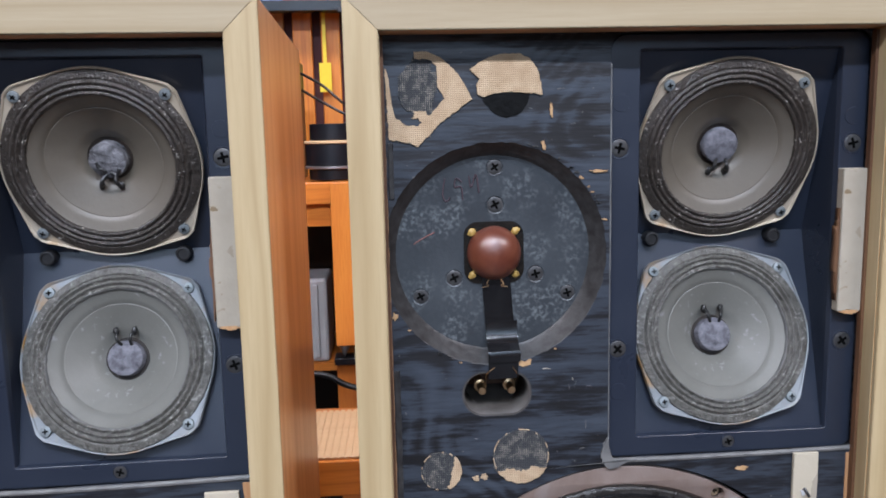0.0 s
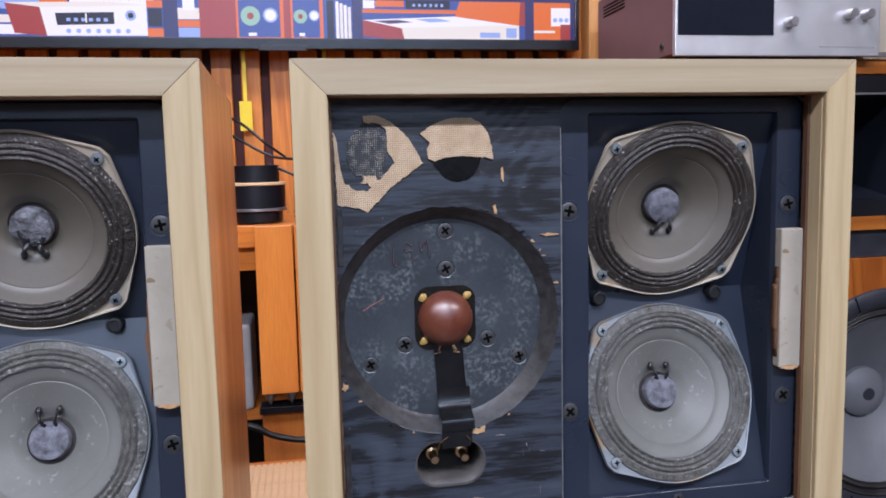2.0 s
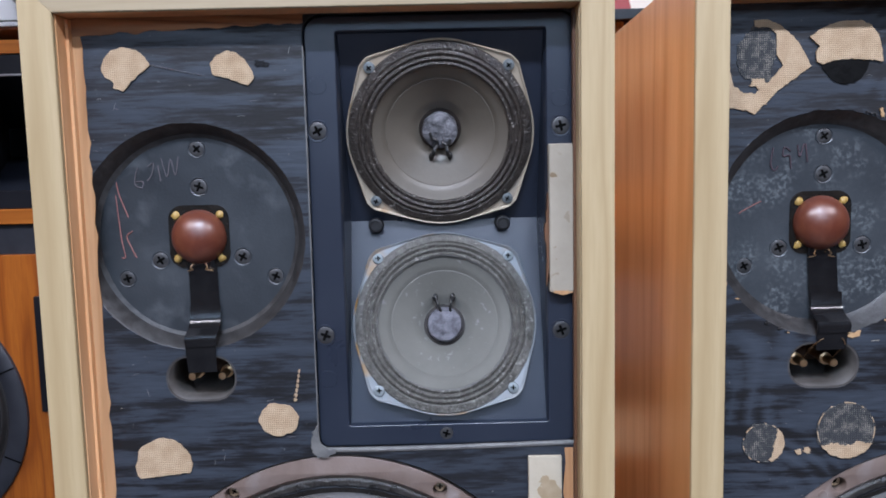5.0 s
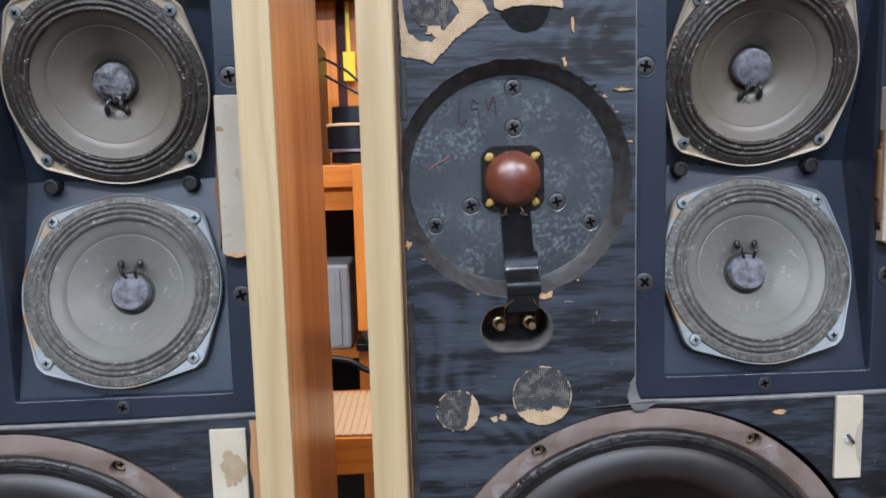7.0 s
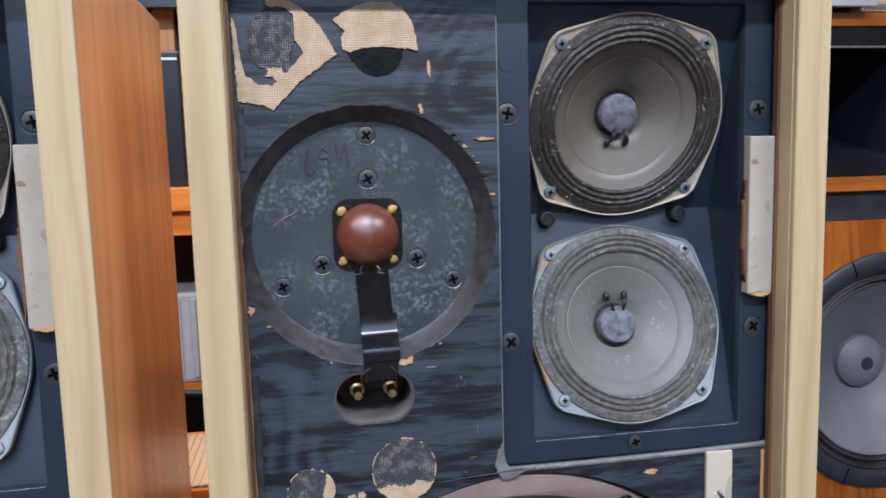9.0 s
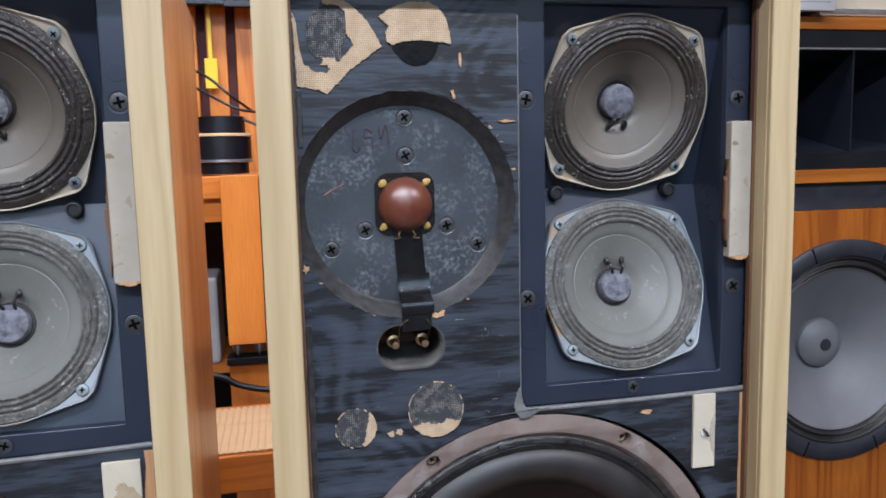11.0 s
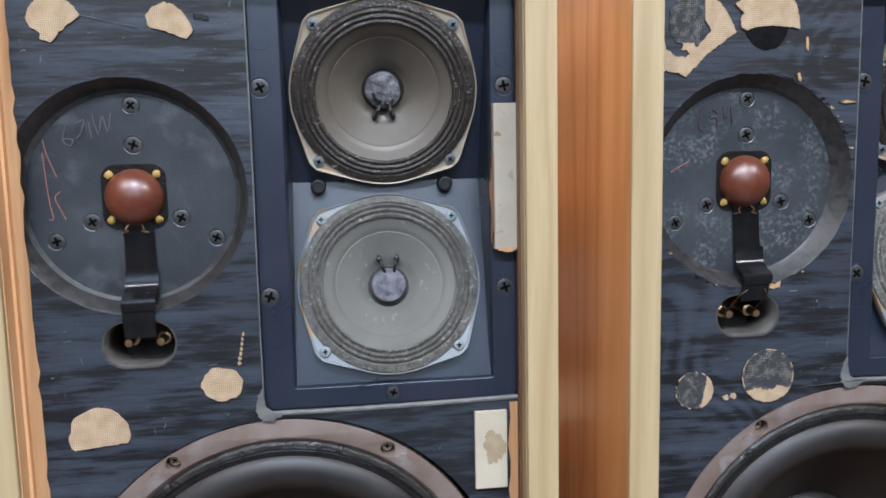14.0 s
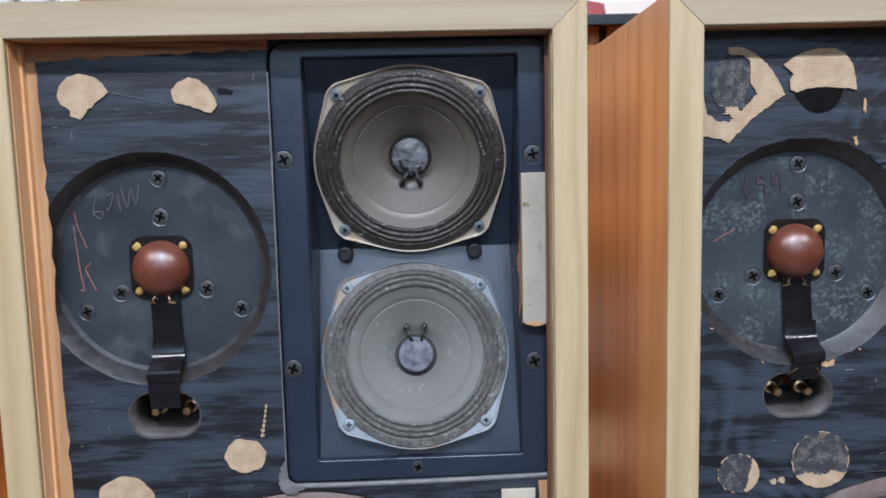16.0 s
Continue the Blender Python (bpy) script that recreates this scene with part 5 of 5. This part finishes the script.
# ---- large loudspeakers at both sides ----
def big_speaker(cx, sign, panel_on):
    """A large teak floor loudspeaker: sectoral horn above, woofer below."""
    ob = empty("floor_loudspeaker", pose(cx * K, 1.36 * K, 0), "large teak floor loudspeaker with a black horn and grey woofer", "loudspeaker", "large floor loudspeakers")
    hw, D = 0.455 * K, 0.52
    t = 0.024 * K

    def b(x0, x1, y0, y1, z0, z1, bev=0.001):
        return box(x0, x1, y0, y1, z0 * K, z1 * K, bev)
    z0, z1 = 0.12, 1.257
    part("plinth", b(-hw + 0.02, hw - 0.02, 0.03, D - 0.02, 0.0, z0 - 0.0005), M_BLACKPAINT, ob)
    part("side_panel", b(-hw, -hw + t, 0, D, z0, z1), M_TEAK, ob)
    part("side_panel", b(hw - t, hw, 0, D, z0, z1), M_TEAK, ob)
    part("top_panel", b(-hw + t, hw - t, 0, D, z1 - 0.024, z1), M_TEAK_H, ob)
    part("bottom_panel", b(-hw + t, hw - t, 0, D, z0, z0 + 0.024), M_TEAK_H, ob)
    part("back_panel", b(-hw + t, hw - t, D - 0.02, D - 0.001, z0 + 0.025, z1 - 0.025), M_TEAK, ob)
    part("shelf_rail", b(-hw + t, hw - t, 0, 0.20, 0.930, 0.957), M_TEAK_H, ob, "teak rail between horn and woofer")
    part("vent_band", b(-hw + t, hw - t, 0.012, 0.03, 0.8735, 0.9295), M_GASKET, ob, "dark grey band below the rail")
    wx, wz, wr = (0.0 if not panel_on else -0.02) * K, 0.576 * K, 0.236 * K
    out = [(-hw + t, z0 * K + t), (hw - t, z0 * K + t), (hw - t, 0.873 * K), (-hw + t, 0.873 * K)]
    part("front_panel", cut_plate(out, [circle(wx, wz, wr - 0.012, 80)], 0.004, 0.024), M_TEAK, ob, "teak front board")
    w = Matrix.Translation((wx, 0.004, wz))
    wf = part("woofer", lathe([(wr, 0.0), (wr, -0.006), (wr - 0.004, -0.009), (wr - 0.022, -0.009), (wr - 0.030, -0.006), (wr - 0.031, 0.004)], 96, w), M_GASKET, ob, "woofer with charcoal gasket segments", True)
    for k in range(8):
        a = radians(45 * k + 22)
        part("gasket_joint", box(-0.014, 0.014, -0.0096, -0.0085, -0.0012, 0.0012), M_SLOT, wf).matrix_basis = w @ pose(0, 0, 0, 0, -math.degrees(a), 0) @ Matrix.Translation((wr - 0.013, 0, 0))
    sur = [(wr - 0.030 - 0.026 * s, 0.000 - 0.0035 * math.sin(2 * math.pi * 2 * s) + 0.006 * s) for s in [i / 24 for i in range(25)]]
    part("surround", lathe(sur, 96, w), M_RUBBER, wf, "black corrugated surround", True)
    part("cone", lathe([(wr - 0.054, 0.005), (wr - 0.060, 0.010), (0.046, 0.070), (0.044, 0.068)], 96, w), M_BIGCONE, wf, "smooth grey cone", True)
    part("dust_cap", lathe([(0.047, 0.069), (0.046, 0.060), (0.036, 0.050), (0.018, 0.0450), (0.0, 0.0435)], 48, w), M_BIGCONE, wf, "domed grey dust cap", True)
    part("cap_vent", lathe([(0.012, 0.0446), (0.011, 0.0430), (0.0, 0.0428)], 28, w), M_GASKET, wf, "dark round vent in the cap", True)
    # horn mouth with its vanes
    hn = part("horn", b(-hw + t, hw - t, 0.004, 0.022, 1.196, 1.2325), M_BLACKPAINT, ob, "black multi-cell sectoral horn")
    part("horn_lip", b(-hw + t, hw - t, 0.004, 0.022, 0.9575, 0.990), M_BLACKPAINT, hn)
    part("horn_edge", b(-hw + t + 0.06, hw - t - 0.06, -0.001, 0.0038, 1.1935, 1.1975), M_SILVER, hn, "bright upper lip of the horn")
    for s in (-1, 1):
        part("horn_side", b(*sorted((s * (hw - t), s * (hw - t - 0.085))), 0.006, 0.02, 0.9905, 1.1955), M_BLACKPAINT, hn)
        part("flange_edge", b(*sorted((s * (hw - t - 0.03), s * (hw - t - 0.10))), 0.0005, 0.0055, 0.992, 1.192), M_HORN, hn, "grey horn flange")
        cross_screw(s * (hw - t - 0.042), 1.0 * K, 0.0004, 0.0045, hn, M_SCREW)
    bm = bmesh.new()
    n = 12
    for za, zb in ((0.9905, 1.060), (1.1955, 1.120)):
        lo = [bm.verts.new((-hw + t + 0.09 + (2 * hw - 2 * t - 0.18) * i / n, 0.004, za * K)) for i in range(n + 1)]
        hi = [bm.verts.new((-0.09 + 0.18 * i / n, 0.26, zb * K)) for i in range(n + 1)]
        for i in range(n):
            bm.faces.new((lo[i], lo[i + 1], hi[i + 1], hi[i]))
    part("horn_wall", bm, M_HORN, hn, "dark grey flared horn wall", True)
    part("throat", b(-0.10, 0.10, 0.262, 0.27, 1.05, 1.13), M_HORN, hn)
    for i in range(-2, 3):
        x = i * 0.166 * K
        if abs(x) > hw - t - 0.09:
            continue
        bm = bmesh.new()
        a = [bm.verts.new(p) for p in ((x - 0.0015, 0.006, 0.9905 * K), (x + 0.0015, 0.006, 0.9905 * K), (x + 0.0015, 0.006, 1.1955 * K), (x - 0.0015, 0.006, 1.1955 * K))]
        c = [bm.verts.new(p) for p in ((x * 0.3 - 0.004, 0.25, 1.058 * K), (x * 0.3 + 0.004, 0.25, 1.058 * K), (x * 0.3 + 0.004, 0.25, 1.122 * K), (x * 0.3 - 0.004, 0.25, 1.122 * K))]
        bm.faces.new(a)
        bm.faces.new(c)
        for i2 in range(4):
            j2 = (i2 + 1) % 4
            bm.faces.new((a[i2], c[i2], c[j2], a[j2]))
        part("vane", bm, M_HORN, hn, "", True)
    # control panel with two knobs
    if panel_on:
        px0, px1 = (-0.968 - cx) * K, (-0.851 - cx) * K
        pn = part("control_panel", b(px0, px1, -0.006, 0.0035, 0.581, 0.797, 0.0008), M_BLACKPAINT, ob, "black control panel with silver side strips")
        for q in (px0 + 0.0125, px1 - 0.006):
            part("strip", b(q, q + 0.003, -0.0068, -0.0062, 0.583, 0.795, 0), M_SILVER, pn)
        mid = (-0.9125 - cx) * K
        part("print_bar", b(mid - 0.030, mid + 0.030, -0.0066, -0.0061, 0.779, 0.789, 0), M_PRINT, pn, "pale printed bar")
        for q, h2 in ((0.7735, 0.0018), (0.762, 0.0022), (0.690, 0.0018), (0.598, 0.0018), (0.588, 0.0022)):
            part("print_bar", b(mid - 0.018, mid + 0.018, -0.0066, -0.0061, q, q + h2, 0), M_GREYBOX, pn, "pale printed bar")
        for kz in (0.7215, 0.6270):
            kn = part("knob", lathe([(0.021, 0), (0.020, -0.010), (0.017, -0.0105), (0.0155, -0.020), (0.0150, -0.0212), (0, -0.0212)], 40, Matrix.Translation((mid - 0.004, -0.006, kz * K))), M_BLACKPAINT, pn, "black knob with a silver ring", True)
            part("ring", lathe([(0.0152, -0.0205), (0.0150, -0.0222), (0.0122, -0.0222), (0.0120, -0.0205)], 40, Matrix.Translation((mid - 0.004, -0.006, kz * K))), M_SILVER, kn, "", True)
    return ob


big_speaker(1.130, 1, False)
big_speaker(-1.215, -1, True)

# ---- audio units on the large loudspeakers ----
ra = empty("silver_amplifier", pose(0.640 * K, 1.33 * K, 1.2575 * K), "silver-fronted receiver with a mauve-brown casing", "amplifier")
part("casing", box(0.003, 0.357, 0.010, 0.33, 0.008, 0.155, 0.002), M_MAUVE, ra)
part("front_plate", box(0.0, 0.360, 0.0, 0.0098, 0.004, 0.158, 0.0015), M_ALU, ra, "brushed aluminium front")
part("dark_window", box(0.004, 0.168, -0.0012, -0.0001, 0.036, 0.142, 0.0004), M_SMOKE, ra, "dark glass display window")
part("display_line", box(0.062, 0.130, -0.0018, -0.0013, 0.098, 0.100), M_SILVER, ra)
for a, z in ((0.194, 0.056), (0.194, 0.105), (0.30, 0.070), (0.33, 0.070)):
    part("knob", lathe([(0.0085, 0), (0.008, -0.016), (0.007, -0.018), (0, -0.018)], 28, Matrix.Translation((a, -0.0001, z))), M_SILVER, ra, "", True)
for i in range(4):
    part("vent_slot", box(0.0022, 0.0031, 0.20, 0.30, 0.118 + 0.006 * i, 0.1205 + 0.006 * i), M_SLOT, ra)
for q in (0.05, 0.29):
    cross_screw(0, 0, 0, 0.006, ra, M_SCREW, 0.4, 30).matrix_basis = Matrix.Translation((0.003, q, 0.026)) @ pose(0, 0, 0, 0, 0, -90)
for a in (0.03, 0.33):
    for q in (0.04, 0.29):
        part("foot", lathe([(0.012, 0.0), (0.012, 0.0078), (0, 0.0078)], 20, pose(a, q, 0, 90, 0, 0)), M_BUMPER, ra)
part("front_knob_marks", box(0.25, 0.35, -0.0004, -0.0001, 0.018, 0.0195), M_GREYBOX, ra)
rb = empty("pale_unit", pose(1.075 * K, 1.40 * K, 1.2575 * K), "pale cream audio unit beside the receiver", "audio device")
part("casing", box(0.0, 0.30, 0.0, 0.25, 0.008, 0.11, 0.003), M_PAD, rb)
part("front_trim", box(0.004, 0.296, -0.002, -0.0002, 0.012, 0.02), M_SILVER, rb)
for a in (0.03, 0.27):
    for q in (0.04, 0.21):
        part("foot", lathe([(0.010, 0.0), (0.010, 0.0078), (0, 0.0078)], 20, pose(a, q, 0, 90, 0, 0)), M_BUMPER, rb)

la = empty("walnut_receiver", pose(-0.757 * K, 1.33 * K, 1.2575 * K), "aluminium-fronted receiver in a walnut case", "amplifier")
part("case", box(-0.40, 0.0, 0.004, 0.30, 0.010, 0.185, 0.004), M_WALNUT, la, "glossy walnut case")
part("front_plate", box(-0.392, -0.012, -0.004, 0.0035, 0.022, 0.176, 0.0015), M_ALU, la, "brushed aluminium front")
part("front_bevel", box(-0.398, -0.004, -0.001, 0.0036, 0.014, 0.0215, 0.0015), M_ALU, la)
for i in range(6):
    kn = part("knob", lathe([(0.0125, 0), (0.012, -0.004), (0.0098, -0.005), (0.0092, -0.017), (0.0082, -0.0185), (0, -0.0175)], 32, Matrix.Translation((-0.052 - 0.05 * i, -0.0042, 0.056))), M_SILVER, la, "turned silver knob", True)
part("switch", box(-0.070, -0.045, -0.012, -0.0042, 0.100, 0.106, 0.001), M_BLACKPAINT, la)
part("dial_window", box(-0.34, -0.12, -0.0055, -0.0041, 0.09, 0.155, 0.0005), M_SMOKE, la)
for a in (-0.36, -0.04):
    for q in (0.04, 0.26):
        part("foot", lathe([(0.013, 0.0), (0.013, 0.0098), (0, 0.0098)], 20, pose(a, q, 0, 90, 0, 0)), M_BUMPER, la)

# bundled cord hanging beside the receiver
cd = empty("cord_bundle", pose(-0.648 * K, 1.42 * K, 1.245 * K), "bundle of beige twisted mains cord, looped and tied", "cord")
rnd = random.Random(4)
for i in range(6):
    o = (i - 2.5) * 0.0042
    part("loop", tube([(o, rnd.uniform(-0.01, 0.01), -0.06), (o - 0.008, rnd.uniform(-0.012, 0.012), 0.0), (o * 0.9 + 0.002, rnd.uniform(-0.01, 0.01), 0.055), (o * 1.2 + 0.008, 0.004, 0.085 + rnd.uniform(-0.008, 0.008)), (o * 1.1 + 0.014, 0.0, 0.055), (o + 0.006, rnd.uniform(-0.01, 0.01), 0.0), (o, 0.0, -0.06)], 0.0034), M_ROPE, cd, "", True)
for i in range(4):
    part("wrap", lathe([(0.0145, 0), (0.0180, 0.0035), (0.0145, 0.007)], 24, pose(0.002, 0, 0.006 + 0.0065 * i, 90, 7 - 4 * i, 0)), M_ROPE, cd, "", True)
tagged(part("cord", tube([(-0.655 * K, 1.42 * K, 1.30 * K), (-0.660 * K, 1.42 * K, 1.315 * K), (-0.672 * K, 1.43 * K, 1.35 * K), (-0.690 * K, 1.45 * K, 1.39 * K), (-0.72 * K, 1.50 * K, 1.43 * K), (-0.80 * K, 1.56 * K, 1.44 * K)], 0.004), M_ROPE, smooth=True), "beige mains cord running up from its bundle", "cord")

# ---- the television ----
tv = empty("television", pose(-0.060 * K, 1.80 * K, 1.343 * K), "large wall television showing a row of hi-fi pictures", "television")
TW, TH = 1.385 * K / 2, 0.705
part("frame", cut_plate([(-TW, 0), (TW, 0), (TW, TH), (-TW, TH)], [[(-TW + 0.008, 0.020), (TW - 0.008, 0.020), (TW - 0.008, TH - 0.008), (-TW + 0.008, TH - 0.008)]], 0.0, 0.035, 0.001), M_TVFRAME, tv, "thin glossy black frame")
part("back", box(-TW + 0.01, TW - 0.01, 0.012, 0.060, 0.01, TH - 0.01), M_TVFRAME, tv)
part("maker_plate", box(-0.045, 0.045, -0.003, -0.0002, -0.004, 0.006, 0.0005), M_GASKET, tv)
G_NAVY = glow("screen_navy", (0.036, 0.038, 0.160), 1.0)
G = {k: glow("screen_" + k, c, 1.15) for k, c in {"white": (0.85, 0.86, 0.95), "cream": (0.80, 0.76, 0.72), "orange": (0.75, 0.16, 0.03), "red": (0.36, 0.05, 0.05), "blue": (0.05, 0.09, 0.35), "black": (0.015, 0.015, 0.04), "sky": (0.30, 0.42, 0.80), "green": (0.30, 0.52, 0.42), "purple": (0.09, 0.045, 0.12)}.items()}
scr = part("screen", box(-TW + 0.0082, TW - 0.0082, 0.006, 0.0115, 0.0202, TH - 0.0082), G_NAVY, tv, "lit screen with a dark blue menu")


def tile(x0, x1, z0, z1, c, lift=1):
    """A flat piece of the screen's picture, from fractions of the plan along the screen."""
    part("picture", box((x0 + 0.060) * K, (x1 + 0.060) * K, 0.006 - 0.0004 * lift, 0.0059, (z0 - 1.343) * K, (z1 - 1.343) * K), G[c], scr)


def shape(points, c, lift=1):
    """A flat many-sided piece of the screen's picture."""
    part("picture", cut_plate([((x + 0.060) * K, (z - 1.343) * K) for x, z in points], [], 0.006 - 0.0004 * lift, 0.0059), G[c], scr)


def disc(x, z, r, c, lift=1):
    part("picture", lathe([(r * K, 0), (r * K, -0.0004 * lift), (0, -0.0004 * lift)], 28, Matrix.Translation(((x + 0.060) * K, 0.006, (z - 1.343) * K))), G[c], scr)


# first picture: a receiver on a shelf
tile(-0.672, -0.312, 1.368, 1.452, "blue")
tile(-0.672, -0.585, 1.372, 1.392, "white", 2)
tile(-0.672, -0.590, 1.396, 1.412, "cream", 2)
tile(-0.672, -0.560, 1.424, 1.446, "sky", 2)
tile(-0.560, -0.505, 1.436, 1.455, "orange", 2)
tile(-0.500, -0.330, 1.434, 1.446, "white", 2)
shape([(-0.628, 1.436), (-0.560, 1.428), (-0.548, 1.369), (-0.612, 1.374)], "red", 3)
shape([(-0.628, 1.437), (-0.560, 1.428), (-0.345, 1.434), (-0.420, 1.441)], "cream", 3)
shape([(-0.560, 1.428), (-0.345, 1.434), (-0.345, 1.370), (-0.548, 1.369)], "white", 4)
shape([(-0.530, 1.416), (-0.412, 1.419), (-0.412, 1.394), (-0.527, 1.391)], "black", 5)
for i in range(6):
    tile(-0.508 + 0.015 * i, -0.500 + 0.015 * i, 1.399, 1.406, "sky", 6)
tile(-0.470, -0.467, 1.396, 1.416, "cream", 6)
disc(-0.378, 1.412, 0.011, "sky", 5)
disc(-0.378, 1.412, 0.006, "black", 6)
for i in range(7):
    disc(-0.505 + 0.020 * i, 1.379, 0.0048, "sky", 5)
tile(-0.345, -0.312, 1.368, 1.386, "orange", 4)
tile(-0.342, -0.314, 1.390, 1.428, "black", 3)
tile(-0.345, -0.312, 1.430, 1.445, "orange", 3)
# second picture: a pair of small loudspeakers
tile(-0.281, 0.097, 1.366, 1.455, "blue")
tile(-0.281, -0.235, 1.368, 1.388, "sky", 2)
tile(-0.281, -0.235, 1.389, 1.404, "orange", 3)
tile(-0.281, -0.235, 1.406, 1.430, "cream", 3)
tile(-0.270, -0.245, 1.425, 1.455, "white", 4)
tile(-0.236, -0.155, 1.366, 1.455, "red", 3)
for x0, x1, r1, r2 in ((-0.158, -0.055, 0.021, 0.016), (-0.040, 0.032, 0.015, 0.012)):
    w0 = x1 - x0
    tile(x0, x1, 1.366, 1.454, "orange", 4)
    tile(x0 + 0.005, x1 - 0.008, 1.368, 1.452, "blue", 5)
    disc(x0 + 0.30 * w0, 1.414, r1, "green", 6)
    disc(x0 + 0.30 * w0, 1.414, r1 * 0.35, "red", 7)
    disc(x0 + 0.72 * w0, 1.416, r2, "sky", 6)
    disc(x0 + 0.72 * w0, 1.416, r2 * 0.75, "white", 7)
    tile(x0 + 0.25 * w0, x0 + 0.42 * w0, 1.371, 1.378, "white", 6)
tile(-0.055, -0.040, 1.366, 1.452, "red", 4)
tile(0.040, 0.056, 1.366, 1.450, "black", 4)
for i in range(4):
    tile(0.060 + 0.009 * i, 0.067 + 0.009 * i, 1.366, 1.448 - 0.004 * i, "cream" if i % 2 else "white", 4)
# third picture: a pale unit on a table
tile(0.120, 0.501, 1.362, 1.452, "blue")
tile(0.120, 0.340, 1.424, 1.432, "orange", 2)
shape([(0.345, 1.452), (0.490, 1.452), (0.486, 1.398), (0.330, 1.408)], "orange", 3)
shape([(0.490, 1.452), (0.501, 1.452), (0.501, 1.398), (0.486, 1.398)], "red", 3)
tile(0.150, 0.215, 1.438, 1.452, "orange", 2)
tile(0.122, 0.148, 1.434, 1.452, "white", 2)
tile(0.220, 0.322, 1.434, 1.452, "black", 2)
for i in range(6):
    disc(0.238 + 0.013 * i, 1.442, 0.0035, "sky", 3)
shape([(0.120, 1.408), (0.330, 1.418), (0.486, 1.398), (0.210, 1.390)], "white", 4)
shape([(0.205, 1.391), (0.486, 1.399), (0.486, 1.366), (0.215, 1.363)], "cream", 5)
shape([(0.120, 1.408), (0.210, 1.390), (0.215, 1.363), (0.120, 1.372)], "red", 5)
shape([(0.145, 1.406), (0.200, 1.409), (0.235, 1.404), (0.180, 1.400)], "purple", 5)
shape([(0.240, 1.411), (0.290, 1.413), (0.325, 1.407), (0.275, 1.404)], "sky", 5)
tile(0.392, 0.440, 1.370, 1.382, "sky", 6)
tile(0.455, 0.480, 1.370, 1.392, "sky", 6)
# fourth picture, cut by the frame
tile(0.523, 0.612, 1.362, 1.452, "orange")
tile(0.565, 0.612, 1.398, 1.440, "white", 2)
for i in range(3):
    disc(0.575 + 0.014 * i, 1.412, 0.005, "sky", 3)
tile(0.523, 0.575, 1.382, 1.388, "cream", 2)
tile(0.588, 0.612, 1.362, 1.402, "red", 4)
tile(-0.20, 0.612, 1.470, 1.60, "purple")
for i in range(5):
    tile(-0.672 + 0.024 * i, -0.655 + 0.024 * i, 1.481, 1.493, "cream")
